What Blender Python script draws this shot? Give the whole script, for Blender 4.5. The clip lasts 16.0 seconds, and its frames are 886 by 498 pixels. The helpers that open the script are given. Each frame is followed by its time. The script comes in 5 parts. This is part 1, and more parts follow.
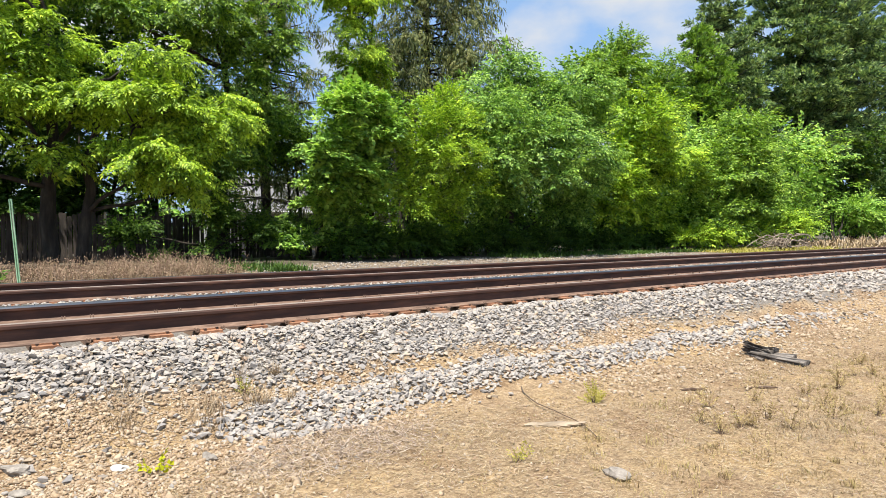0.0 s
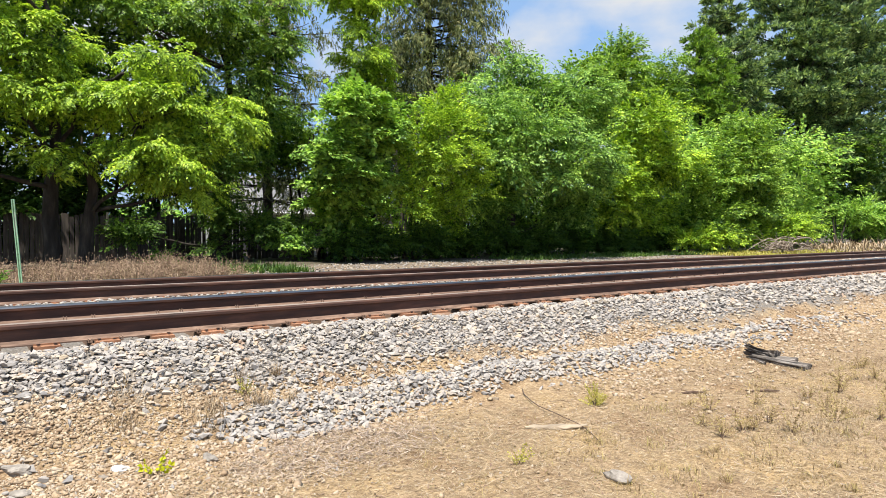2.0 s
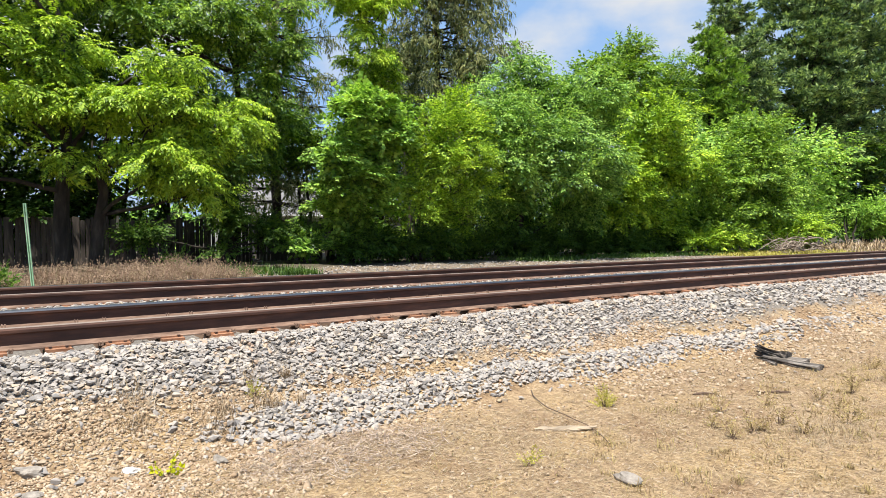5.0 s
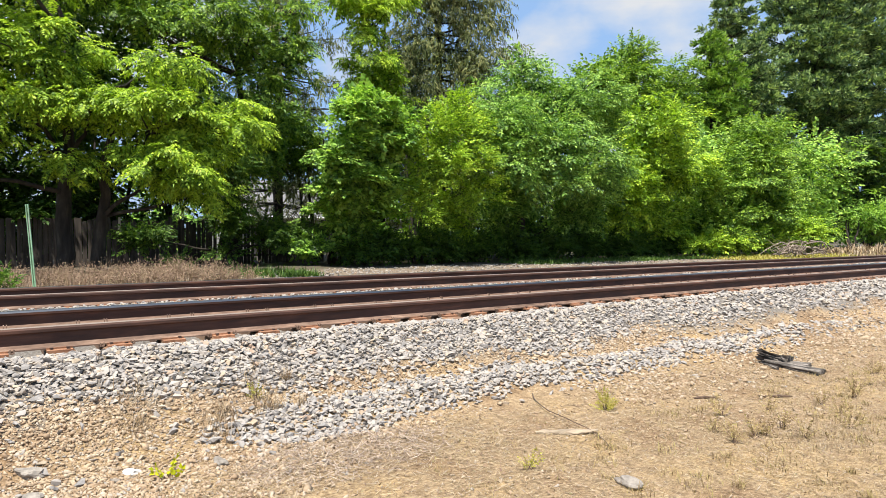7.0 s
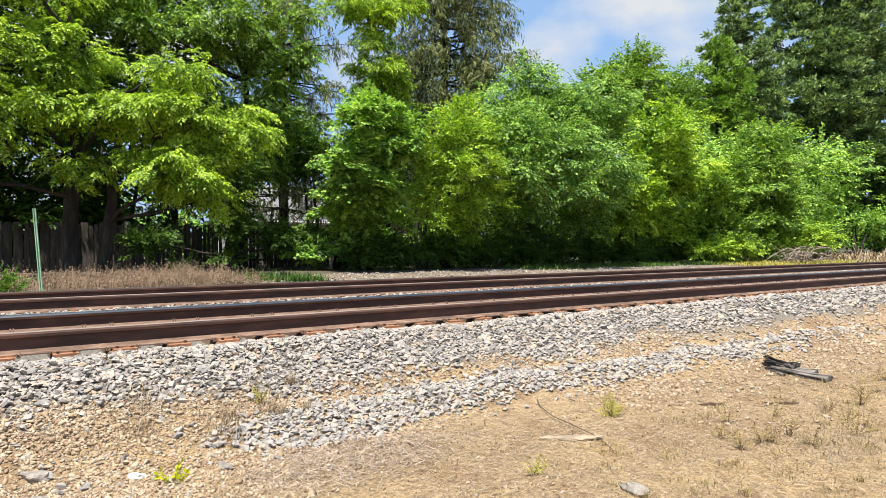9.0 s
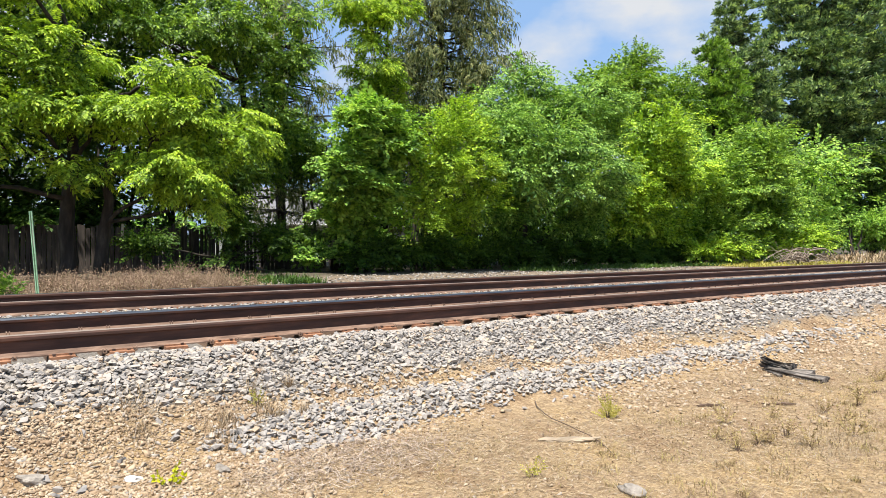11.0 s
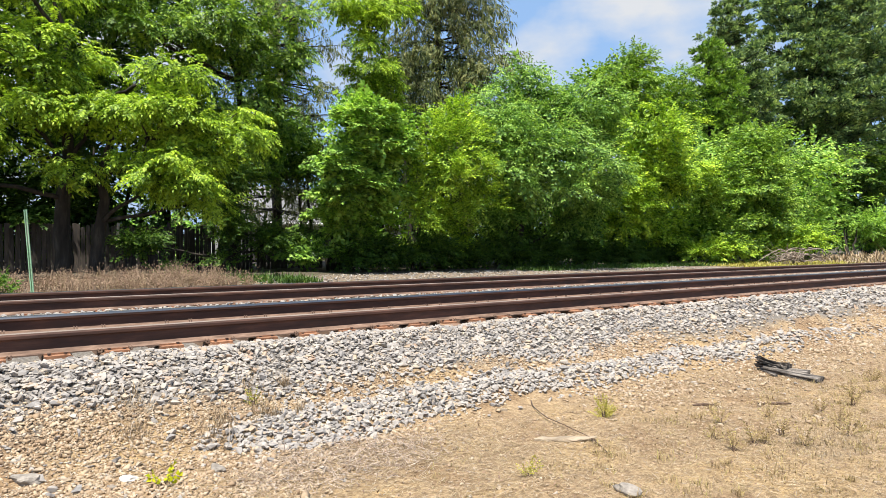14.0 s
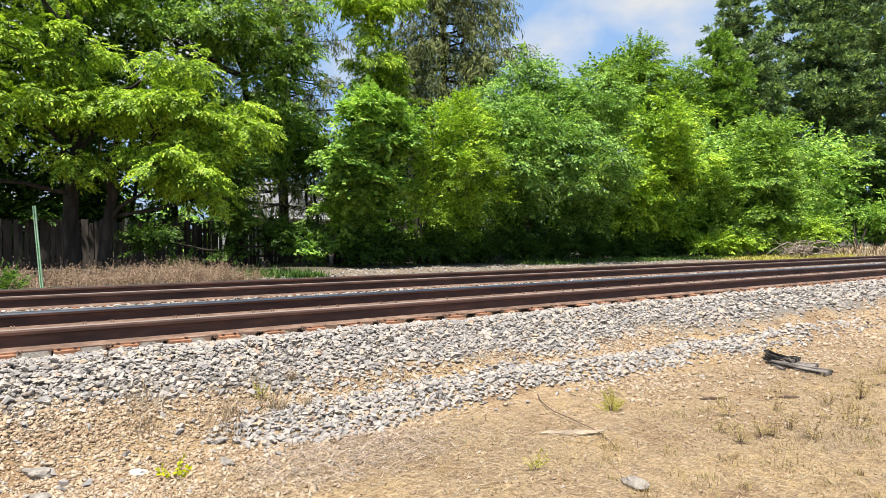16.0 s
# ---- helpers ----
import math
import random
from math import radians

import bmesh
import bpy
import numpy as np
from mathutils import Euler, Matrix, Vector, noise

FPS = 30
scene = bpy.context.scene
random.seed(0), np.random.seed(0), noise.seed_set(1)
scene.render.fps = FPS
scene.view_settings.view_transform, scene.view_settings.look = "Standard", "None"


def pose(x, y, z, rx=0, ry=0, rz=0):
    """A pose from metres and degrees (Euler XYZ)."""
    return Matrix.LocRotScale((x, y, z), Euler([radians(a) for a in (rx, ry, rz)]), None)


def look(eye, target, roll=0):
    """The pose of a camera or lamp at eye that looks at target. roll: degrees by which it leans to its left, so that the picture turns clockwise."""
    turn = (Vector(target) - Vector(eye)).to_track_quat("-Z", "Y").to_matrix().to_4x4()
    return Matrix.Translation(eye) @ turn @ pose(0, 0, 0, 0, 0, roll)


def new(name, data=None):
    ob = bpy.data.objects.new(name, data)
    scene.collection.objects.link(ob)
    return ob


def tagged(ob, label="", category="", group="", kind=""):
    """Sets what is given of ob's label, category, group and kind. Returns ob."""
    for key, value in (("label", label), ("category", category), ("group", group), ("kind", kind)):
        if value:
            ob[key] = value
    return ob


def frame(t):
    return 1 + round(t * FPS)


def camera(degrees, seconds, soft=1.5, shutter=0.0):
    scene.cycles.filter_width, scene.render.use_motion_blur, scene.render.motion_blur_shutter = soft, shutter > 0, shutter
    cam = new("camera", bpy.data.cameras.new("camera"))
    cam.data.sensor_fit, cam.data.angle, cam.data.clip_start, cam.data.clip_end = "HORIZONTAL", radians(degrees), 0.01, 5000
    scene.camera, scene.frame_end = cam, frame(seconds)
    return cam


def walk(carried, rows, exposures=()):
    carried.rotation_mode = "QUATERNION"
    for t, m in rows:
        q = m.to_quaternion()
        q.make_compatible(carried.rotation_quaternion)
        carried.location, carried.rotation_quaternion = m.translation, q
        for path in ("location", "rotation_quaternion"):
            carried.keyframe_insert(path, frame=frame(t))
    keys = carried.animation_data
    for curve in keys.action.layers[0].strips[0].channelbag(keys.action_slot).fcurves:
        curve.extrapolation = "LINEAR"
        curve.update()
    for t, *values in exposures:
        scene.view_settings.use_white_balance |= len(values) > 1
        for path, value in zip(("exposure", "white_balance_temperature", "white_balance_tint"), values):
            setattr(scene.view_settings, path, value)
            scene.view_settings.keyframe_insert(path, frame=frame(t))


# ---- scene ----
EXPO = 1.0
CLOUD_AT = (0.0, 0.0, 0.0)
cam = camera(69.0, 16.0, soft=0.7)
EYE = (0.0, 0.0, 0.94)
# seconds, then the tilt, lean and turn of the hand-held camera
PATH = (
    (0, 88.533, 0.173, -37.230), (0.5, 88.524, 0.013, -37.327), (1, 88.564, -0.174, -37.265),
    (1.5, 88.677, -0.181, -37.173), (2, 88.698, -0.055, -37.091), (2.5, 88.741, 0.040, -36.724),
    (3, 88.758, -0.114, -36.404), (3.5, 88.762, 0.004, -36.292), (4, 88.748, 0.164, -36.383),
    (6.5, 88.978, 0.233, -36.265), (7, 89.075, -0.000, -36.232), (7.5, 89.241, -0.029, -36.220),
    (8, 89.296, -0.003, -36.252), (8.5, 89.389, -0.031, -36.321), (9, 89.524, -0.131, -35.782),
    (11.5, 89.748, -0.020, -36.092), (12, 89.820, -0.047, -36.168), (12.5, 89.839, -0.184, -36.327),
    (13, 89.736, -0.432, -36.349), (13.5, 89.679, -0.523, -36.298), (14, 89.638, -0.126, -36.341),
    (14.5, 89.631, -0.137, -36.291), (15, 89.499, -0.293, -36.098), (15.5, 89.424, -0.008, -36.037),
    (16, 89.132, 0.093, -35.770),
)
walk(cam, [(t, pose(*EYE, rx, ry, rz)) for t, rx, ry, rz in PATH], exposures=((0, EXPO), (16, EXPO)))

# ---- daylight: high sun, broken fair-weather cloud ----
SUN_WAY = Vector((-0.78, -0.62, 0.0)).normalized()      # level direction towards the sun
SUN_HIGH = radians(69)
sun_dir = Vector((SUN_WAY.x * math.cos(SUN_HIGH), SUN_WAY.y * math.cos(SUN_HIGH), math.sin(SUN_HIGH)))
sun = new("sun", bpy.data.lights.new("sun", "SUN"))
sun.data.energy, sun.data.angle, sun.data.color = 5.0, radians(0.53), (1.0, 0.95, 0.86)
sun.matrix_world = look(sun_dir * 50, (0, 0, 0))

world = bpy.data.worlds.new("sky")
scene.world = world
world.use_nodes = True
wn, wl = world.node_tree.nodes, world.node_tree.links
wn.clear()
sky = wn.new("ShaderNodeTexSky")
sky.sky_type, sky.sun_disc, sky.sun_elevation = "NISHITA", False, SUN_HIGH
sky.sun_rotation = math.atan2(SUN_WAY.x, SUN_WAY.y)
sky.dust_density, sky.ozone_density = 1.5, 1.5
wco = wn.new("ShaderNodeTexCoord")
wmap = wn.new("ShaderNodeMapping")
wmap.inputs["Location"].default_value, wmap.inputs["Scale"].default_value = CLOUD_AT, (1.0, 1.0, 1.9)
wno = wn.new("ShaderNodeTexNoise")
wno.inputs["Scale"].default_value, wno.inputs["Detail"].default_value, wno.inputs["Roughness"].default_value = 4.6, 7, 0.5
wra = wn.new("ShaderNodeValToRGB")
wra.color_ramp.elements[0].position, wra.color_ramp.elements[1].position = 0.49, 0.68
wmx = wn.new("ShaderNodeMixRGB")
wmx.inputs["Color2"].default_value = (4.5, 4.65, 4.9, 1)
whz = wn.new("ShaderNodeMixRGB")      # thin summer haze
whz.inputs["Fac"].default_value, whz.inputs["Color2"].default_value = 0.75, (2.1, 3.45, 5.7, 1)
wbg = wn.new("ShaderNodeBackground")
wbg.inputs["Strength"].default_value = 0.085
wou = wn.new("ShaderNodeOutputWorld")
wl.new(wco.outputs["Generated"], wmap.inputs["Vector"])
wl.new(wmap.outputs["Vector"], wno.inputs["Vector"])
wl.new(wno.outputs["Fac"], wra.inputs["Fac"])
wl.new(wra.outputs["Color"], wmx.inputs["Fac"])
wl.new(sky.outputs["Color"], whz.inputs["Color1"])
wl.new(whz.outputs["Color"], wmx.inputs["Color1"])
wl.new(wmx.outputs["Color"], wbg.inputs["Color"])
wl.new(wbg.outputs["Background"], wou.inputs["Surface"])


# ---- materials ----
def ramp_of(nt, stops):
    r = nt.nodes.new("ShaderNodeValToRGB")
    el = r.color_ramp.elements
    while len(el) < len(stops):
        el.new(0.5)
    for e, (at, c) in zip(el, stops):
        e.position, e.color = at, (*c, 1)
    return r


def noise_of(nt, scale, detail=4, rough=0.55, stretch=(1, 1, 1), local=False):
    n = nt.nodes.new("ShaderNodeTexNoise")
    n.inputs["Scale"].default_value, n.inputs["Detail"].default_value, n.inputs["Roughness"].default_value = scale, detail, rough
    m = nt.nodes.new("ShaderNodeMapping")
    m.inputs["Scale"].default_value = stretch
    if local:
        src = nt.nodes.new("ShaderNodeTexCoord").outputs["Object"]
    else:
        src = nt.nodes.new("ShaderNodeNewGeometry").outputs["Position"]
    nt.links.new(src, m.inputs["Vector"])
    nt.links.new(m.outputs["Vector"], n.inputs["Vector"])
    return n


def blank(name, rough=0.8, metal=0.0):
    m = bpy.data.materials.new(name)
    m.use_nodes = True
    b = m.node_tree.nodes["Principled BSDF"]
    b.inputs["Roughness"].default_value, b.inputs["Metallic"].default_value = rough, metal
    return m, m.node_tree, b


def mixed(nt, a, b, fac, how="MIX"):
    x = nt.nodes.new("ShaderNodeMixRGB")
    x.blend_type = how
    for slot, v in (("Color1", a), ("Color2", b), ("Fac", fac)):
        if isinstance(v, (int, float)):
            x.inputs[slot].default_value = v
        elif isinstance(v, tuple):
            x.inputs[slot].default_value = (*v, 1)
        else:
            nt.links.new(v, x.inputs[slot])
    return x.outputs["Color"]


def bumped(nt, b, height, strength, distance):
    k = nt.nodes.new("ShaderNodeBump")
    k.inputs["Strength"].default_value, k.inputs["Distance"].default_value = strength, distance
    nt.links.new(height, k.inputs["Height"])
    nt.links.new(k.outputs["Normal"], b.inputs["Normal"])


def surface(name, stops, scale, rough=0.85, metal=0.0, big=None, bump=0.3, dist=0.01, stretch=(1, 1, 1), local=False, spread=0.0):
    """Two scales of noise: grain through a colour ramp, and stains of another scale multiplied in."""
    m, nt, b = blank(name, rough, metal)
    n = noise_of(nt, scale, 6, 0.6, stretch, local)
    r = ramp_of(nt, stops)
    nt.links.new(n.outputs["Fac"], r.inputs["Fac"])
    col = r.outputs["Color"]
    if big:
        n2 = noise_of(nt, big, 3, 0.5, (1, 1, 1), local)
        r2 = ramp_of(nt, [(0.35, (0.62, 0.6, 0.58)), (0.65, (1.1, 1.08, 1.05))])
        nt.links.new(n2.outputs["Fac"], r2.inputs["Fac"])
        col = mixed(nt, col, r2.outputs["Color"], 0.8, "MULTIPLY")
    if spread:
        o = nt.nodes.new("ShaderNodeObjectInfo")
        r3 = ramp_of(nt, [(0.0, (1 - spread,) * 3), (1.0, (1 + spread,) * 3)])
        nt.links.new(o.outputs["Random"], r3.inputs["Fac"])
        col = mixed(nt, col, r3.outputs["Color"], 1.0, "MULTIPLY")
    nt.links.new(col, b.inputs["Base Color"])
    if bump:
        bumped(nt, b, n.outputs["Fac"], bump, dist)
    return m


def leaf(name, dark, mid, light, through_light=0.24, rough=0.48, patch=0.9):
    """Leaves: colour by leaf and by bough, light shining through."""
    m, nt, b = blank(name, rough)
    g = nt.nodes.new("ShaderNodeNewGeometry")
    r = ramp_of(nt, [(0.0, dark), (0.5, mid), (1.0, light)])
    n = noise_of(nt, patch, 2, 0.5)
    add = nt.nodes.new("ShaderNodeMath")
    add.operation = "MULTIPLY_ADD"
    nt.links.new(n.outputs["Fac"], add.inputs[0])
    add.inputs[1].default_value = 1.1
    sub = nt.nodes.new("ShaderNodeMath")
    sub.operation = "MULTIPLY_ADD"
    nt.links.new(g.outputs["Random Per Island"], sub.inputs[0])
    sub.inputs[1].default_value, sub.inputs[2].default_value = 0.85, -0.45
    nt.links.new(sub.outputs[0], add.inputs[2])
    nt.links.new(add.outputs[0], r.inputs["Fac"])
    nt.links.new(r.outputs["Color"], b.inputs["Base Color"])
    b.inputs["Specular IOR Level"].default_value = 0.22
    tr = nt.nodes.new("ShaderNodeBsdfTranslucent")
    warm = mixed(nt, r.outputs["Color"], (1.5, 1.5, 0.8), 1.0, "MULTIPLY")
    nt.links.new(warm, tr.inputs["Color"])
    mx = nt.nodes.new("ShaderNodeMixShader")
    mx.inputs["Fac"].default_value = through_light
    nt.links.new(b.outputs["BSDF"], mx.inputs[1])
    nt.links.new(tr.outputs["BSDF"], mx.inputs[2])
    nt.links.new(mx.outputs["Shader"], nt.nodes["Material Output"].inputs["Surface"])
    return m


def islands(name, stops, rough=0.85, bump_scale=60.0, bump=0.25, grain=25.0):
    """Loose pieces in one mesh: a colour for each piece, with grain."""
    m, nt, b = blank(name, rough)
    g = nt.nodes.new("ShaderNodeNewGeometry")
    r = ramp_of(nt, stops)
    nt.links.new(g.outputs["Random Per Island"], r.inputs["Fac"])
    n = noise_of(nt, grain, 5, 0.6)
    r2 = ramp_of(nt, [(0.3, (0.72, 0.7, 0.68)), (0.7, (1.15, 1.14, 1.12))])
    nt.links.new(n.outputs["Fac"], r2.inputs["Fac"])
    nt.links.new(mixed(nt, r.outputs["Color"], r2.outputs["Color"], 0.9, "MULTIPLY"), b.inputs["Base Color"])
    n2 = noise_of(nt, bump_scale, 3)
    bumped(nt, b, n2.outputs["Fac"], bump, 0.01)
    return m


def stone_mat(name, stops):
    """A single stone: colour by object."""
    m, nt, b = blank(name, 0.85)
    o = nt.nodes.new("ShaderNodeObjectInfo")
    r = ramp_of(nt, stops)
    nt.links.new(o.outputs["Random"], r.inputs["Fac"])
    n = noise_of(nt, 25, 5, 0.6)
    r2 = ramp_of(nt, [(0.3, (0.72, 0.7, 0.68)), (0.7, (1.15, 1.14, 1.12))])
    nt.links.new(n.outputs["Fac"], r2.inputs["Fac"])
    nt.links.new(mixed(nt, r.outputs["Color"], r2.outputs["Color"], 0.9, "MULTIPLY"), b.inputs["Base Color"])
    bumped(nt, b, n.outputs["Fac"], 0.3, 0.01)
    return m


def ground_mat():
    """Bands along the track: straw-covered dirt, ballast grit, weedy cess, woodland floor."""
    m, nt, b = blank("ground_soil", 0.95)
    g = nt.nodes.new("ShaderNodeNewGeometry")
    s = nt.nodes.new("ShaderNodeSeparateXYZ")
    nt.links.new(g.outputs["Position"], s.inputs[0])
    edge = noise_of(nt, 1.3, 4)
    wob = nt.nodes.new("ShaderNodeMath")
    wob.operation = "MULTIPLY_ADD"
    nt.links.new(edge.outputs["Fac"], wob.inputs[0])
    wob.inputs[1].default_value = 0.9
    nt.links.new(s.outputs["Y"], wob.inputs[2])
    to01 = nt.nodes.new("ShaderNodeMapRange")
    to01.inputs["From Min"].default_value, to01.inputs["From Max"].default_value = 0.45, 40.45
    nt.links.new(wob.outputs[0], to01.inputs["Value"])
    grit = noise_of(nt, 38, 6, 0.7)
    grit_c = ramp_of(nt, [(0.3, (0.048, 0.04, 0.032)), (0.5, (0.152, 0.132, 0.112)), (0.7, (0.272, 0.248, 0.216))])
    nt.links.new(grit.outputs["Fac"], grit_c.inputs["Fac"])
    straw = noise_of(nt, 30, 8, 0.72, (1, 2.2, 1))
    straw_c = ramp_of(nt, [(0.30, (0.105, 0.065, 0.035)), (0.48, (0.285, 0.197, 0.108)), (0.68, (0.44, 0.335, 0.205))])
    nt.links.new(straw.outputs["Fac"], straw_c.inputs["Fac"])
    patch = noise_of(nt, 1.1, 4, 0.6)
    patch_c = ramp_of(nt, [(0.38, (0.74, 0.66, 0.60)), (0.5, (1, 1, 1)), (0.66, (1.12, 1.08, 0.9))])
    nt.links.new(patch.outputs["Fac"], patch_c.inputs["Fac"])
    speck = noise_of(nt, 13, 5, 0.75)
    speck_c = ramp_of(nt, [(0.36, (0.55, 0.50, 0.46)), (0.52, (1, 1, 1)), (0.68, (1.18, 1.16, 1.12))])
    nt.links.new(speck.outputs["Fac"], speck_c.inputs["Fac"])
    straw_p = mixed(nt, straw_c.outputs["Color"], patch_c.outputs["Color"], 0.9, "MULTIPLY")
    straw_p = mixed(nt, straw_p, speck_c.outputs["Color"], 0.85, "MULTIPLY")
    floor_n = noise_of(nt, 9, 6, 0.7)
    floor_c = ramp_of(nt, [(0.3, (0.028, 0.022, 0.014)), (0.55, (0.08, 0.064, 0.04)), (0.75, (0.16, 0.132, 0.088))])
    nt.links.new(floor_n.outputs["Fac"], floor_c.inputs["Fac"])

    def band(lo, hi):
        r = ramp_of(nt, [(lo / 40, (0, 0, 0)), (hi / 40, (1, 1, 1))])
        nt.links.new(to01.outputs["Result"], r.inputs["Fac"])
        return r.outputs["Color"]
    col = mixed(nt, straw_p, grit_c.outputs["Color"], band(5.12, 5.32))
    grey_g = mixed(nt, grit_c.outputs["Color"], (0.85, 0.78, 0.72), 1.0, "MULTIPLY")
    col = mixed(nt, col, mixed(nt, straw_p, grey_g, 0.75), band(14.2, 15.2))
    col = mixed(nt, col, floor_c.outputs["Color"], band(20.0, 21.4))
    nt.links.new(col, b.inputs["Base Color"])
    both = nt.nodes.new("ShaderNodeMath")
    both.operation = "ADD"
    nt.links.new(straw.outputs["Fac"], both.inputs[0])
    nt.links.new(grit.outputs["Fac"], both.inputs[1])
    bumped(nt, b, both.outputs[0], 0.7, 0.03)
    return m


M_GROUND = ground_mat()
GREY_STONE = [(0.0, (0.19, 0.179, 0.172)), (0.3, (0.272, 0.252, 0.236)), (0.65, (0.330, 0.298, 0.268)), (0.86, (0.365, 0.322, 0.276)), (0.95, (0.36, 0.29, 0.21)), (1.0, (0.32, 0.225, 0.165))]
TAN_STONE = [(0.0, (0.22, 0.148, 0.09)), (0.3, (0.31, 0.222, 0.14)), (0.6, (0.375, 0.285, 0.19)), (0.9, (0.43, 0.35, 0.26)), (1.0, (0.27, 0.25, 0.23))]
M_BALLAST = islands("ballast_stone", GREY_STONE)
M_BALLAST_ONE = stone_mat("ballast_stone_single", GREY_STONE)
M_PEBBLE = islands("tan_pebble", TAN_STONE)
M_STRAW = islands("dry_straw", [(0.0, (0.18, 0.12, 0.068)), (0.4, (0.32, 0.23, 0.13)), (0.8, (0.42, 0.335, 0.215)), (1.0, (0.30, 0.255, 0.215))], 0.8)
M_GREYSTRAW = islands("grey_straw", [(0.0, (0.16, 0.11, 0.085)), (0.5, (0.31, 0.24, 0.185)), (1.0, (0.46, 0.38, 0.31))], 0.75)
M_DRYGRASS = islands("yellowing_grass", [(0.0, (0.16, 0.105, 0.05)), (0.5, (0.29, 0.205, 0.092)), (0.85, (0.38, 0.295, 0.12)), (1.0, (0.27, 0.25, 0.06))], 0.75)
M_WEED = islands("dead_weed", [(0.0, (0.16, 0.10, 0.07)), (0.45, (0.27, 0.18, 0.118)), (0.88, (0.37, 0.265, 0.17)), (1.0, (0.19, 0.18, 0.075))], 0.85)
M_SPROUT = leaf("sprout_leaf", (0.24, 0.272, 0.008), (0.384, 0.4, 0.012), (0.48, 0.464, 0.024))
M_GRASS = leaf("lush_grass", (0.02, 0.05, 0.012), (0.05, 0.105, 0.02), (0.12, 0.19, 0.035), patch=2.0)
M_YELLOW = leaf("yellow_green_grass", (0.17, 0.17, 0.03), (0.34, 0.31, 0.06), (0.48, 0.42, 0.13), patch=2.0)
M_RUST = surface("rusted_rail_steel", [(0.3, (0.04, 0.019, 0.013)), (0.55, (0.085, 0.038, 0.025)), (0.75, (0.145, 0.066, 0.04))], 18, 0.75, 0.0, 1.5, 0.35, 0.004, (0.15, 1, 1))
M_FLANGE = surface("dusty_rust_flange", [(0.3, (0.09, 0.052, 0.036)), (0.55, (0.175, 0.11, 0.078)), (0.75, (0.27, 0.19, 0.14))], 22, 0.9, 0.0, 2.0, 0.4, 0.004, (0.3, 1, 1))
M_SHINE = surface("polished_railhead", [(0.3, (0.15, 0.15, 0.155)), (0.7, (0.25, 0.25, 0.255))], 8, 0.34, 1.0, 0, 0.05, 0.001, (0.05, 1, 1))
M_DULLHEAD = surface("worn_brown_railhead", [(0.3, (0.16, 0.12, 0.096)), (0.7, (0.272, 0.224, 0.184))], 10, 0.55, 0.2, 0, 0.1, 0.001, (0.08, 1, 1))
M_PLATE = surface("rusty_tie_plate", [(0.3, (0.18, 0.08, 0.04)), (0.55, (0.31, 0.15, 0.08)), (0.75, (0.42, 0.25, 0.15))], 30, 0.9, 0.0, 3, 0.4, 0.004)
M_SPIKE = surface("dark_spike_iron", [(0.3, (0.035, 0.020, 0.015)), (0.7, (0.10, 0.055, 0.038))], 40, 0.8, 0.0, 0, 0.3, 0.003)
M_TIE = surface("weathered_tie_wood", [(0.3, (0.068, 0.04, 0.024)), (0.5, (0.16, 0.092, 0.056)), (0.72, (0.272, 0.176, 0.112))], 9, 0.9, 0.0, 1.5, 0.6, 0.01, (1, 0.15, 1), spread=0.3)
M_OLDWOOD = surface("rotten_grey_wood", [(0.36, (0.014, 0.012, 0.010)), (0.50, (0.10, 0.085, 0.073)), (0.72, (0.36, 0.32, 0.28))], 14, 0.9, 0.0, 3, 0.9, 0.02, (0.25, 1.6, 1.6), True)
M_PALEWOOD = surface("bleached_wood", [(0.3, (0.19, 0.142, 0.095)), (0.7, (0.35, 0.285, 0.205))], 20, 0.85, 0.0, 4, 0.5, 0.01, (0.2, 1, 1), True)
M_STICK = surface("dead_branch_bark", [(0.3, (0.16, 0.124, 0.092)), (0.7, (0.368, 0.304, 0.24))], 12, 0.9, 0.0, 2, 0.4, 0.01)
M_TWIG = surface("thin_brown_twig", [(0.3, (0.07, 0.045, 0.03)), (0.7, (0.14, 0.09, 0.06))], 30, 0.8)
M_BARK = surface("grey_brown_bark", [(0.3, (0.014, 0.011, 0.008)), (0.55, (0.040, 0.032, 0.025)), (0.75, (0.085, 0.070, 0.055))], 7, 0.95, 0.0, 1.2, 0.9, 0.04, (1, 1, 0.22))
# weathered boards, darkened further: the shade of the trees is in the colour
M_FENCE = surface("weathered_shaded_fence_board", [(0.3, (0.026, 0.021, 0.017)), (0.55, (0.056, 0.044, 0.036)), (0.75, (0.105, 0.083, 0.067))], 8, 0.9, 0.0, 1.0, 0.5, 0.008, (2, 2, 0.15), spread=0.3)
M_FENCEPALE = surface("pale_new_board", [(0.3, (0.36, 0.272, 0.192)), (0.7, (0.496, 0.4, 0.304))], 8, 0.85, 0.0, 0, 0.3, 0.005, (2, 2, 0.15))
M_POST = surface("green_enamel_steel", [(0.3, (0.20, 0.38, 0.22)), (0.6, (0.30, 0.48, 0.31)), (0.75, (0.42, 0.56, 0.42))], 14, 0.5, 0.0, 3, 0.15, 0.003)
M_POSTBARE = surface("bare_galvanised_steel", [(0.3, (0.36, 0.376, 0.336)), (0.7, (0.496, 0.512, 0.464))], 20, 0.5, 0.3)
M_SIDING = surface("pale_house_siding", [(0.3, (0.336, 0.336, 0.32)), (0.7, (0.448, 0.448, 0.432))], 3, 0.7, 0.0, 0.4, 0.2, 0.01)
M_TRIM = surface("white_house_trim", [(0.3, (0.70, 0.69, 0.66)), (0.7, (0.80, 0.79, 0.77))], 5, 0.6)
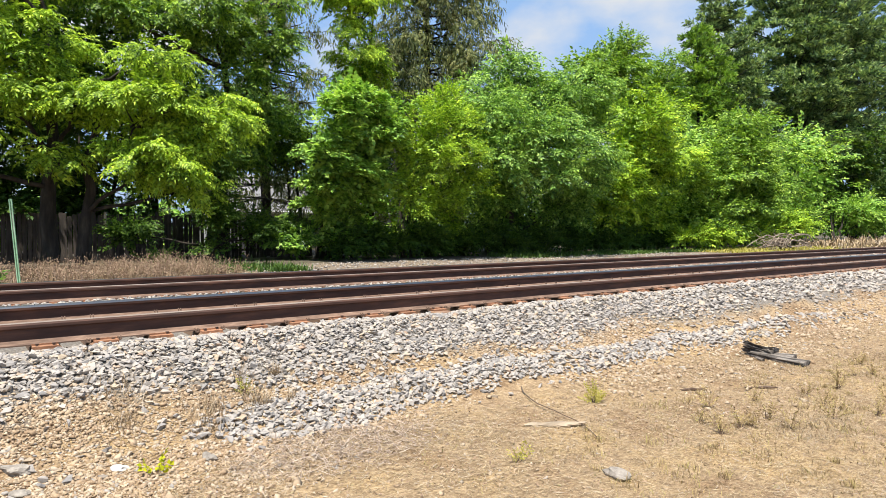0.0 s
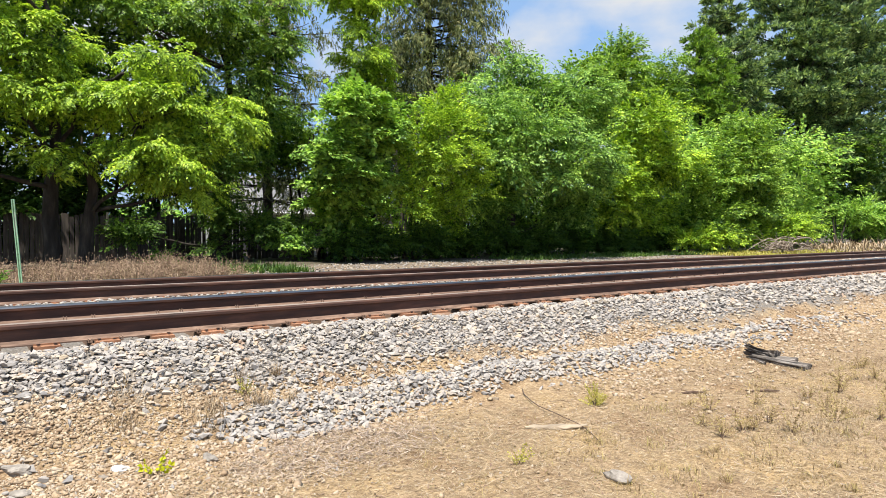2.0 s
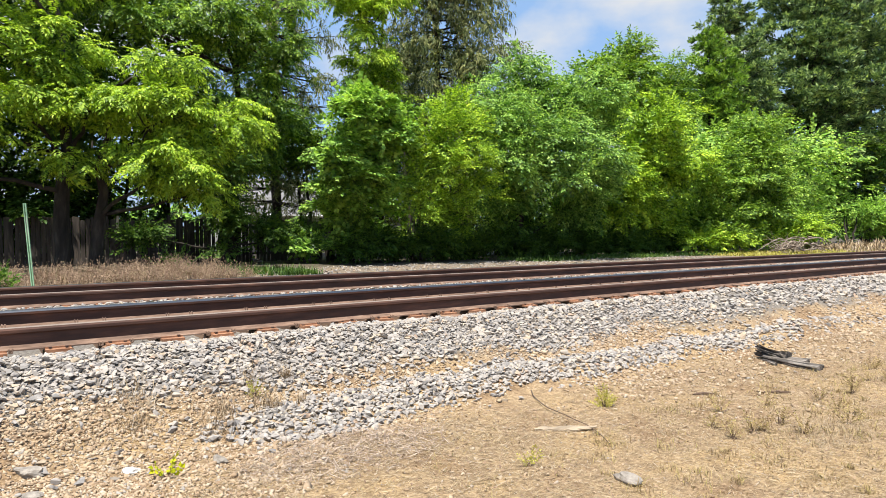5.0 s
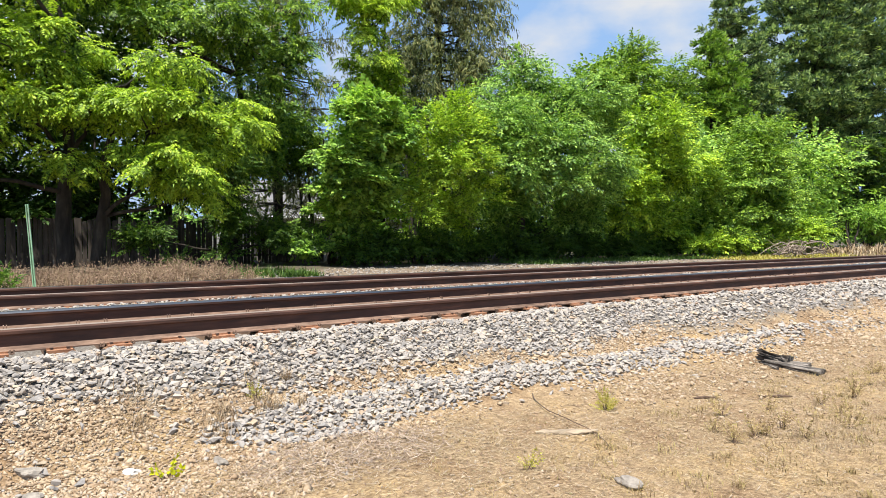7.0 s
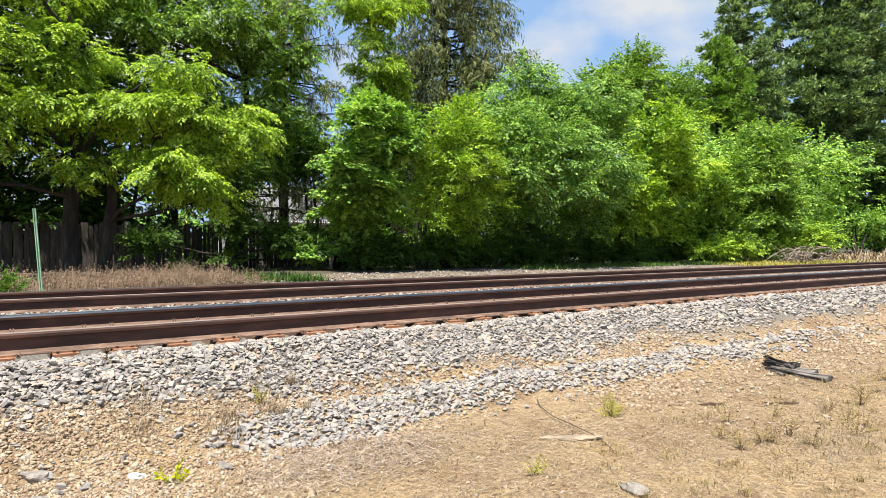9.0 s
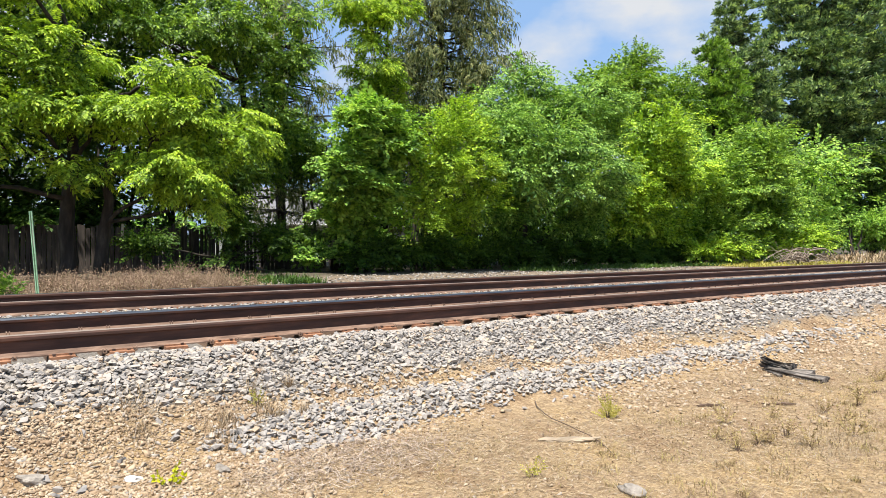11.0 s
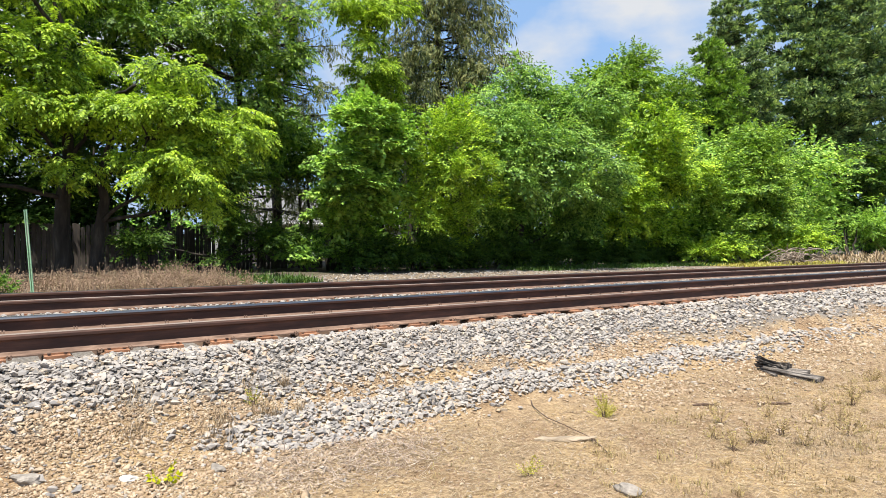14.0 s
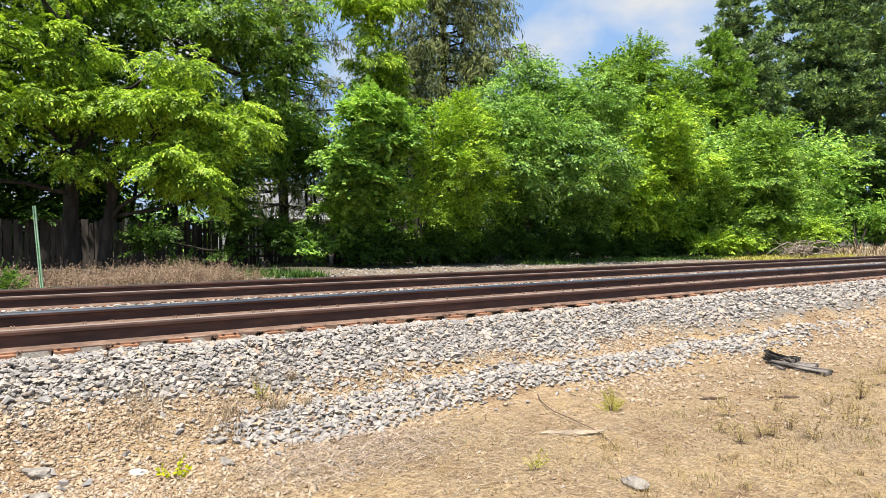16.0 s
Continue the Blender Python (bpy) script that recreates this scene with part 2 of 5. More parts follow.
M_ROOF = surface("grey_roof_shingle", [(0.3, (0.12, 0.12, 0.128)), (0.7, (0.208, 0.208, 0.216))], 14, 0.9, 0.0, 1, 0.5, 0.02, (1, 1, 3))
M_GLASS, _nt, _b = blank("window_glass", 0.08)
_b.inputs["Base Color"].default_value = (0.03, 0.035, 0.04, 1)
M_WHITESTONE = surface("white_limestone", [(0.3, (0.44, 0.416, 0.392)), (0.7, (0.64, 0.624, 0.6))], 30, 0.85, 0.0, 8, 0.5, 0.01)
M_GREYSTONE = surface("flat_grey_stone", [(0.3, (0.15, 0.13, 0.11)), (0.7, (0.31, 0.28, 0.245))], 25, 0.85, 0.0, 8, 0.6, 0.01)

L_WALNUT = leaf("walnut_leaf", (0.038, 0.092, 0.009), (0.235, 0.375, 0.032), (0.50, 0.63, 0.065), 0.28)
# walnut leaf again, darkened: shade put into the colour of the back trees
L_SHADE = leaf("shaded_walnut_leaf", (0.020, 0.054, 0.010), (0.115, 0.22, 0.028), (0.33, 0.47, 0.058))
L_MAPLE = leaf("maple_leaf", (0.028, 0.070, 0.017), (0.20, 0.37, 0.062), (0.47, 0.64, 0.13), 0.32)
L_LIME = leaf("lime_leaf", (0.036, 0.095, 0.011), (0.235, 0.395, 0.034), (0.51, 0.65, 0.060))
L_ELM = leaf("elm_leaf", (0.021, 0.063, 0.015), (0.155, 0.30, 0.060), (0.41, 0.58, 0.13), 0.28)
L_POPLAR = leaf("poplar_leaf", (0.032, 0.073, 0.013), (0.148, 0.278, 0.034), (0.35, 0.49, 0.070))
L_CEDAR = leaf("cedar_leaf", (0.030, 0.070, 0.011), (0.13, 0.25, 0.032), (0.29, 0.43, 0.065), 0.25)
# ivy green kept very dark, so the undergrowth carries its shade in the colour
L_VINE = leaf("shade_dark_ivy_leaf", (0.014, 0.035, 0.008), (0.06, 0.13, 0.020), (0.15, 0.24, 0.035), 0.3)
L_PINE = leaf("pine_needle", (0.018, 0.045, 0.022), (0.115, 0.195, 0.080), (0.39, 0.50, 0.185), 0.25, 0.5)
L_SPRUCE = leaf("spruce_needle", (0.030, 0.050, 0.020), (0.125, 0.155, 0.055), (0.28, 0.28, 0.11), 0.2, 0.6)


# ---- mesh helpers ----
def mesh_of(name, verts, faces, mats, smooth=False, which=None):
    """A mesh from arrays: faces all of one size."""
    verts, faces = np.asarray(verts, dtype=np.float32), np.asarray(faces, dtype=np.int32)
    me = bpy.data.meshes.new(name)
    n, k = faces.shape
    me.vertices.add(len(verts))
    me.vertices.foreach_set("co", verts.ravel())
    me.loops.add(n * k)
    me.loops.foreach_set("vertex_index", faces.ravel())
    me.polygons.add(n)
    me.polygons.foreach_set("loop_start", np.arange(0, n * k, k, dtype=np.int32))
    if which is not None:
        me.polygons.foreach_set("material_index", np.asarray(which, dtype=np.int32))
    me.polygons.foreach_set("use_smooth", np.full(n, smooth, dtype=bool))
    for m in mats:
        me.materials.append(m)
    me.update(calc_edges=True)
    return me


def part(name, data, material, parent, label=""):
    """Links a bmesh, or a mesh that exists, as ONE object under a thing or a part."""
    if isinstance(data, bmesh.types.BMesh):
        me = bpy.data.meshes.new(name)
        data.to_mesh(me)
        data.free()
        me.materials.append(material)
        data = me
    ob = new(name, data)
    ob.parent = parent
    return tagged(ob, label)


def thing(name, x, y, z, label, category, group="", kind=""):
    ob = new(name)
    ob.location = (x, y, z)
    return tagged(ob, label, category, group, kind)


def box(bm, sx, sy, sz, at=(0, 0, 0), turn=None, bevel=0.0):
    made = bmesh.ops.create_cube(bm, size=1.0)["verts"]
    m = Matrix.Translation(at) @ (turn or Matrix()) @ Matrix.Diagonal((sx, sy, sz, 1))
    bmesh.ops.transform(bm, matrix=m, verts=made)
    if bevel:
        edges = list({e for v in made for e in v.link_edges})
        bmesh.ops.bevel(bm, geom=edges, offset=bevel, segments=1, affect="EDGES")
    return bm


def tubes(lines, sides=6):
    """Tapered tubes in arrays: each line is (points, radii)."""
    vs, fs, base = [], [], 0
    for pts, radii in lines:
        pts = np.asarray(pts, dtype=float)
        way = np.gradient(pts, axis=0)
        way /= np.linalg.norm(way, axis=1)[:, None] + 1e-9
        ref = np.where(np.abs(way[:, 2:3]) > 0.9, np.array([[1.0, 0, 0]]), np.array([[0, 0, 1.0]]))
        a = np.cross(way, ref)
        a /= np.linalg.norm(a, axis=1)[:, None] + 1e-9
        b = np.cross(way, a)
        an = np.linspace(0, 2 * math.pi, sides, endpoint=False)
        ring = pts[:, None] + np.asarray(radii)[:, None, None] * (np.cos(an)[None, :, None] * a[:, None] + np.sin(an)[None, :, None] * b[:, None])
        vs.append(ring.reshape(-1, 3))
        n = len(pts)
        i = np.arange(n - 1)[:, None] * sides + base
        j = np.arange(sides)[None, :]
        k = (j + 1) % sides
        fs.append(np.stack([i + j, i + k, i + k + sides, i + j + sides], -1).reshape(-1, 4))
        base += n * sides
    return np.concatenate(vs), np.concatenate(fs)


def wavy(a, b, n, rng, amount):
    """A crooked line from a to b."""
    s = np.linspace(0, 1, n)[:, None]
    p = np.asarray(a)[None] * (1 - s) + np.asarray(b)[None] * s
    off = np.cumsum(rng.normal(0, amount, (n, 3)), 0)
    return p + (off - s * off[-1]) * 1.0


# ---- leaf sprays: blades as (base, left, tip, right) along x, side y, normal z ----
def blade(at, way, length, width, droop=0.0):
    at, way = np.array(at, dtype=float), np.array(way, dtype=float)
    way /= np.linalg.norm(way)
    side = np.cross((0, 0, 1), way)
    side = side / (np.linalg.norm(side) + 1e-9)
    mid = at + way * length * 0.45 + np.array((0, 0, 0.06 * length))
    tip = at + way * length + np.array((0, 0, -droop * length))
    return [at, mid + side * width / 2, tip, mid - side * width / 2]


def spray_pinnate():
    """A feathered leaf: paired leaflets along an arching stalk."""
    out = []
    for i in range(7):
        s = 0.08 + i * 0.058
        z = -0.6 * (s - 0.08) ** 2
        size = 0.138 * (1 - 0.35 * abs(i - 3.0) / 3.0)
        for sg in (-1, 1):
            out.append(blade((s, 0, z), (0.5, sg * 0.95, -0.25), size, 0.058, 0.25))
    out.append(blade((0.46, 0, -0.10), (1, 0, -0.5), 0.11, 0.05, 0.2))
    return np.array(out)


def spray_broad(size=0.11, width=0.075, n=9, length=0.42, seed=3):
    r = np.random.RandomState(seed)
    out = []
    for i in range(n):
        s = length * (i + 0.5) / n
        sg = 1 if i % 2 else -1
        out.append(blade((s, 0, r.normal(0, 0.02)), (0.6, sg * r.uniform(0.5, 1), r.uniform(-0.35, 0.25)), size * r.uniform(0.7, 1.2), width * r.uniform(0.7, 1.15), 0.2))
    out.append(blade((length, 0, 0), (1, 0.1, -0.15), size, width, 0.2))
    return np.array(out)


def spray_plume(n=7, length=0.16, width=0.058, reach=0.16, seed=5):
    """Needles round a twig, brushing forwards."""
    r = np.random.RandomState(seed)
    out = []
    for i in range(n):
        a = r.uniform(0, 2 * math.pi)
        out.append(blade((reach * i / n, 0, 0), (0.8, 0.7 * math.cos(a), 0.7 * math.sin(a)), length * r.uniform(0.7, 1.2), width, 0.1))
    return np.array(out)


def spray_hanging(n=13, length=0.15, width=0.042, reach=0.6, seed=6):
    """A drooping spruce twig with short needles."""
    r = np.random.RandomState(seed)
    out = []
    for i in range(n):
        s = reach * i / n
        a = r.uniform(0, 2 * math.pi)
        out.append(blade((s, 0, -0.5 * s * s), (0.55, 0.8 * math.cos(a), 0.6 * math.sin(a) - 0.3), length * r.uniform(0.6, 1.2), width, 0.3))
    return np.array(out)


SPRAYS = {
    "pinnate": spray_pinnate(),
    "broad": spray_broad(),
    "maple": spray_broad(0.15, 0.14, 6, 0.34, 4),
    "small": spray_broad(0.085, 0.055, 12, 0.46, 8),
    "long": spray_broad(0.125, 0.068, 10, 0.6, 9),
    "plume": spray_plume(),
    "hanging": spray_hanging(),
}


def unit(v):
    return v / (np.linalg.norm(v, axis=-1, keepdims=True) + 1e-9)


def sprayed(template, at, way, scale, rng, up):
    """All leaf blades of sprays at the points: vertices and faces."""
    t = SPRAYS[template]
    side = unit(np.cross(up, way))
    nrm = np.cross(way, side)
    axes = np.stack([way, side, nrm], 1)
    pts = np.einsum("lvk,nkd->nlvd", t, axes) * scale[:, None, None, None] + at[:, None, None, :]
    pts += rng.normal(0, 0.012, (pts.shape[0], pts.shape[1], 1, 3)) * scale[:, None, None, None]
    v = pts.reshape(-1, 3)
    return v, np.arange(len(v), dtype=np.int32).reshape(-1, 4)


def any_up(n, rng, tilt=0.55):
    """Leaf faces that turn to the open sky and the light side."""
    return np.array([-0.2, -0.25, 0.85]) + rng.normal(0, tilt, (n, 3))


def clumps(bc, rb, flat, n, rng, droop, lead, tilt=0.28, fingers=6):
    """n sprays shared out over domed boughs: each bough is a handful of leafy tips over an empty underside."""
    nb = len(bc)
    fd = rng.normal(0, 1, (nb, fingers, 3))
    fd[..., 2] = np.abs(fd[..., 2]) * 0.9 - 0.15
    fd[..., 1] -= 0.25
    fd = unit(fd)
    fr = rng.uniform(0.62, 1.18, (nb, fingers))
    k = rng.choice(nb, n, p=rb ** 2 / (rb ** 2).sum())
    j = rng.randint(0, fingers, n)
    off = unit(fd[k, j] + rng.normal(0, 0.30, (n, 3)))
    off[:, 2] = np.where(off[:, 2] < -0.2, -off[:, 2] * 0.5, off[:, 2])
    reach = (fr[k, j] * rng.uniform(0.72, 1.06, n) * rb[k])[:, None]
    at = bc[k] + off * reach * np.array([1, 1, flat])
    rim = 1 - np.abs(off[:, 2:3])
    way = off * np.array([1, 1, 0.35]) + lead[k] * 0.45 + rng.normal(0, 0.25, (n, 3))
    way[:, 2:3] -= droop * (0.35 + 1.1 * rim)
    up = off * np.array([0.9, 0.9, 1.0]) + np.array([-0.12, -0.25, 0.75]) + rng.normal(0, tilt, (n, 3))
    return at, unit(way), up


def lobe_sprays(c, r, rz, rng, density, bough=0.85, droop=0.25, fill=0.30, flat=0.52):
    """Spray places, ways and faces on the boughs of one lobe of a crown."""
    area = 4 * math.pi * (0.5 * r * r + 0.5 * r * rz)
    nb = max(9, int(area / (bough * bough * 3.0)))
    d = unit(rng.normal(0, 1, (nb, 3)))
    for _ in range(6):                                   # boughs keep clear of one another
        g = d[:, None, :] - d[None, :, :]
        q = (g * g).sum(-1, keepdims=True) + 0.02
        d = unit(d + 0.35 / nb * (g / q).sum(1) / 2)
    d = d[(d[:, 1] < 0.3) | (rng.rand(nb) < 0.4)]         # thinner at the back
    nb = len(d)
    shell = rng.uniform(0.5, 1.2, (nb, 1))
    rad = np.array([r, r, rz])
    bc = c + d * shell * np.maximum(rad - 0.42 * bough, 0.3 * rad)
    rb = bough * rng.uniform(0.45, 1.05, nb)
    n = int(area * density * 0.80)
    at, way, up = clumps(bc, rb, flat, n, rng, droop, d * np.array([1, 1, 0.3]))
    m = int(n * fill)
    inner = c + unit(rng.normal(0, 1, (m, 3))) * rng.uniform(0.1, 0.74, (m, 1)) * rad
    at = np.concatenate([at, inner])
    way = unit(np.concatenate([way, rng.normal(0, 1, (m, 3))]))
    up = np.concatenate([up, any_up(m, rng, 0.8)])
    return at, way, up, bc, m


def broadleaf(name, base, lobes, leaf_mat, spray, label, category="tree", trunk=0.13, seed=1, density=16, size=1.0, bough=0.85,
              droop=0.12, stems=1, groups=1, split=None, fill=0.36):
    """A broad-leaved tree or shrub: crooked trunk, limbs to its lobes, boughs of small leaves. lobes: x, y offset, z, radius, half height."""
    rng = np.random.RandomState(seed)
    bx, by = base
    bz = ground_z(bx, by)
    root = thing(name, bx, by, bz, label, category)
    o = np.array([bx, by, bz])
    top = max(l[2] for l in lobes) - bz
    mid = np.array([np.mean([l[0] for l in lobes]) - bx, 0, 0])
    lines = []
    spine = []
    for s in range(stems):
        foot = np.array([rng.uniform(-1, 1), rng.uniform(-0.5, 0.5), 0]) * (0.35 * (stems > 1)) + np.array([0, 1.4 * (stems > 1), -0.1])
        lean = rng.uniform(-0.9, 0.9, 3) * (1 if stems > 1 else 0.3)
        tip = foot + np.array([mid[0] * 0.2 + lean[0], lean[1], top * 0.95])
        p = wavy(foot, tip, 10, rng, 0.05 + 0.006 * top)
        lines.append((p, trunk * np.linspace(1.15, 0.25, 10) ** 1.1))
        spine.append(p)
    bundles = [[] for _ in range(groups)]
    for i, (lx, ly, lz, r, rz) in enumerate(lobes):
        c = np.array([lx, by + ly, lz]) - o
        at, way, up, bc, inside = lobe_sprays(c, r, rz, rng, density / size ** 2, bough, droop, fill)
        sc = size * rng.uniform(0.75, 1.25, len(at))
        sc[len(at) - inside:] *= 1.4
        keep = at[:, 2] > 0.06
        bundles[split[i] if split else 0].append((at[keep], way[keep], sc[keep], up[keep]))
        sp = spine[i % stems]
        want = max(0.12 * top, c[2] - 0.8 * r)
        a = sp[int(np.argmin(np.abs(sp[:, 2] - want)))]
        lines.append((wavy(a, c, 7, rng, 0.06), trunk * np.linspace(0.34, 0.10, 7)))
        for q in bc[rng.permutation(len(bc))[:min(len(bc), 14)]]:
            if q[2] > 0.2:
                lines.append((wavy(c * 0.8 + a * 0.2, q, 5, rng, 0.05), trunk * np.linspace(0.16, 0.05, 5)))
    v, f = tubes(lines, 7)
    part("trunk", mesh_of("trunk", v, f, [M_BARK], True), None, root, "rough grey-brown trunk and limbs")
    crowns = []
    for bun in bundles:
        at, way, sc, up = (np.concatenate(x) for x in zip(*bun))
        v, f = sprayed(spray, at, way, sc, rng, up)
        crowns.append(part("crown", mesh_of("crown", v, f, [leaf_mat]), None, root))
    return root, crowns


def conifer(name, base, height, reach, leaf_mat, spray, label, seed, whorls, per, droop, size=1.0, low=1.5, trunk=0.25, plume=24, curve=0.8, gappy=0.0, pads=0.6, pad=0.8, skirt=0.0):
    """A conifer: straight trunk, whorls of branches, needles along them."""
    rng = np.random.RandomState(seed)
    bx, by = base
    bz = ground_z(bx, by)
    root = thing(name, bx, by, bz, label, "tree")
    lines = [(wavy((0, 0, -0.1), (rng.uniform(-0.3, 0.3), 0, height), 14, rng, 0.05), trunk * np.linspace(1.2, 0.12, 14))]
    ats, ways, scs, ups = [], [], [], []
    for w in range(whorls):
        z = low + (height - low) * (w + rng.uniform(-0.3, 0.3)) / whorls
        s = max(0.0, min(1.0, (z - low) / (height - low)))
        span = reach * min(1.0, (1 - s) ** curve + 0.04) * min(1.0, 1 - skirt * (1 - s / 0.3))
        a0 = rng.uniform(0, 6.28)
        for b in range(per):
            a = a0 + 6.283 * b / per + rng.normal(0, 0.25)
            if rng.rand() < gappy + 0.35 * (math.sin(a) > 0.45):      # fewer at the back
                continue
            ln = span * rng.uniform(0.7, 1.12)
            out = np.array([math.cos(a), math.sin(a), 0])
            t = np.linspace(0, 1, 7)[:, None]
            rise = rng.uniform(0.02, 0.22) if droop < 0.2 else rng.uniform(-0.3, 0.0)
            p = np.array([0, 0, z]) + out * ln * t + np.array([0, 0, 1.0]) * ln * (rise * t + (0.16 if droop < 0.2 else 0.12) * t ** 2)
            p += np.cumsum(rng.normal(0, 0.03, p.shape), 0) * t
            lines.append((p, trunk * 0.22 * np.linspace(1, 0.15, 7)))
            n = int(plume * ln)
            nodes = max(2, int(pads * ln))
            un = np.clip(np.linspace(0.34, 1.0, nodes) + rng.normal(0, 0.05, nodes), 0, 1)
            sidew = np.array([-out[1], out[0], 0])
            bc = np.stack([np.interp(un * 6, range(7), p[:, k]) for k in range(3)], 1) + sidew * (rng.normal(0, 1, nodes) * 0.22 * ln * (1.2 - un))[:, None]
            rb = pad * rng.uniform(0.6, 1.15, nodes) * min(1.0, 0.35 + ln / reach)
            at, way, up = clumps(bc, rb, 0.42 if droop < 0.2 else 0.8, n, rng, droop, np.tile(out, (nodes, 1)), 0.5, 5)
            way[:, 2] += 0.35 if droop < 0.2 else -0.3 * droop
            ats.append(at)
            ways.append(unit(way))
            ups.append(up)
            scs.append(size * rng.uniform(0.7, 1.3, n))
    v, f = tubes(lines, 6)
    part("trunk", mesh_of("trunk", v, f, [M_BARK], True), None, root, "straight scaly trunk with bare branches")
    v, f = sprayed(spray, np.concatenate(ats), np.concatenate(ways), np.concatenate(scs), rng, np.concatenate(ups))
    crown = part("crown", mesh_of("crown", v, f, [leaf_mat]), None, root)
    return root, [crown]


# ---- ground: one sheet, with the bank of the two tracks ----
PROFILE_Y = (-80, 0, 4.5, 4.72, 5.0, 5.2, 5.4, 5.75, 6.0, 6.2, 6.5, 12.2, 13.2, 15, 24, 400)
PROFILE_Z = (-0.78, -0.66, -0.59, -0.56, -0.43, -0.31, -0.21, 0.0, -0.010, -0.070, -0.06, -0.05, -0.22, -0.20, -0.12, -0.1)


def ground_z(x, y):
    return float(np.interp(y, PROFILE_Y, PROFILE_Z))


def ridge(x, y):
    """A low windrow of spilt ballast in front of the bank."""
    return 0.07 * np.exp(-((y - 4.85 + 0.012 * x) / 0.17) ** 2) * np.clip((x - 1.4) / 0.6, 0, 1)


def rough_z(x, y):
    x, y = np.asarray(x, dtype=float), np.asarray(y, dtype=float)
    z = np.interp(y, PROFILE_Y, PROFILE_Z) + ridge(x, y)
    lump = 0.012 * np.sin(2.1 * x + 1.3 * y) * np.sin(1.7 * y - 0.6 * x) + 0.006 * np.sin(6.3 * x - 4.1 * y) + 0.004 * np.sin(11 * y + 7 * x)
    return z + lump * np.where((y > 6.1) & (y < 12.6), 0.3, 1.0)


def build_ground():
    xs = np.concatenate([-np.geomspace(500, 7, 26), np.arange(-6, 16, 0.12), np.geomspace(16.2, 900, 60)])
    ys = np.concatenate([-np.geomspace(300, 1, 16), np.arange(0, 7, 0.10), np.arange(7, 16, 0.5), np.geomspace(16.5, 900, 34)])
    gx, gy = np.meshgrid(xs, ys, indexing="ij")
    v = np.stack([gx, gy, rough_z(gx, gy)], -1).reshape(-1, 3)
    nx, ny = len(xs), len(ys)
    i = np.arange(nx - 1)[:, None] * ny + np.arange(ny - 1)[None, :]
    f = np.stack([i, i + ny, i + ny + 1, i + 1], -1).reshape(-1, 4)
    tagged(new("ground", mesh_of("ground", v, f, [M_GROUND], True)), "dry tan dirt and grit ground beside the tracks", "ground", kind="structure")


build_ground()


# ---- stones ----
def rock_templates(count, seed, points, flat, pull):
    """Angular stones: hulls of a few random points. pull: 1 for rounded, less for jagged."""
    r = np.random.RandomState(seed)
    out = []
    for _ in range(count):
        p = unit(r.normal(0, 1, (points, 3))) * r.uniform(pull, 1.0, (points, 1))
        p *= np.array([r.uniform(1.0, 1.6), r.uniform(0.75, 1.05), flat * r.uniform(0.8, 1.25)]) * 0.5
        bm = bmesh.new()
        for q in p:
            bm.verts.new(q)
        hull = bmesh.ops.convex_hull(bm, input=bm.verts[:])
        loose = [v for v in bm.verts if not v.link_faces]
        bmesh.ops.delete(bm, geom=loose, context="VERTS")
        bmesh.ops.triangulate(bm, faces=bm.faces[:])
        bmesh.ops.recalc_face_normals(bm, faces=bm.faces[:])
        bm.verts.index_update()
        out.append((np.array([v.co[:] for v in bm.verts]), np.array([[v.index for v in f.verts] for f in bm.faces])))
        bm.free()
    return out


ROCKS = rock_templates(28, 21, 10, 0.62, 0.95)
PEBBLES = rock_templates(20, 22, 9, 0.66, 0.96)


def rolled(n, rng, tip=0.5):
    """n random turns: any heading, some tip."""
    a, b, c = rng.uniform(0, 6.28, n), rng.normal(0, tip, n), rng.normal(0, tip, n)
    ca, sa, cb, sb, cc, sc = np.cos(a), np.sin(a), np.cos(b), np.sin(b), np.cos(c), np.sin(c)
    z, o = np.zeros(n), np.ones(n)
    rz = np.stack([ca, -sa, z, sa, ca, z, z, z, o], -1).reshape(n, 3, 3)
    ry = np.stack([cb, z, sb, z, o, z, -sb, z, cb], -1).reshape(n, 3, 3)
    rx = np.stack([o, z, z, z, cc, -sc, z, sc, cc], -1).reshape(n, 3, 3)
    return rz @ ry @ rx


def heap(name, at, size, templates, material, rng, tip=0.36, smooth=False):
    k = rng.randint(0, len(templates), len(at))
    vs, fs, base = [], [], 0
    for q, (tv, tf) in enumerate(templates):
        own = np.nonzero(k == q)[0]
        n = len(own)
        v = np.einsum("nij,vj->nvi", rolled(n, rng, tip), tv) * size[own][:, None, None] + at[own][:, None, :]
        vs.append(v.reshape(-1, 3))
        fs.append((np.arange(n)[:, None, None] * len(tv) + tf[None]).reshape(-1, 3) + base)
        base += n * len(tv)
    return mesh_of(name, np.concatenate(vs), np.concatenate(fs), [material], smooth)


def bank_points(rng, n, x0, x1, y0, y1, grow=1.0):
    """Scattered places, denser near the camera's end."""
    u = rng.rand(n) ** grow
    return x0 + (x1 - x0) * u, rng.uniform(y0, y1, n)


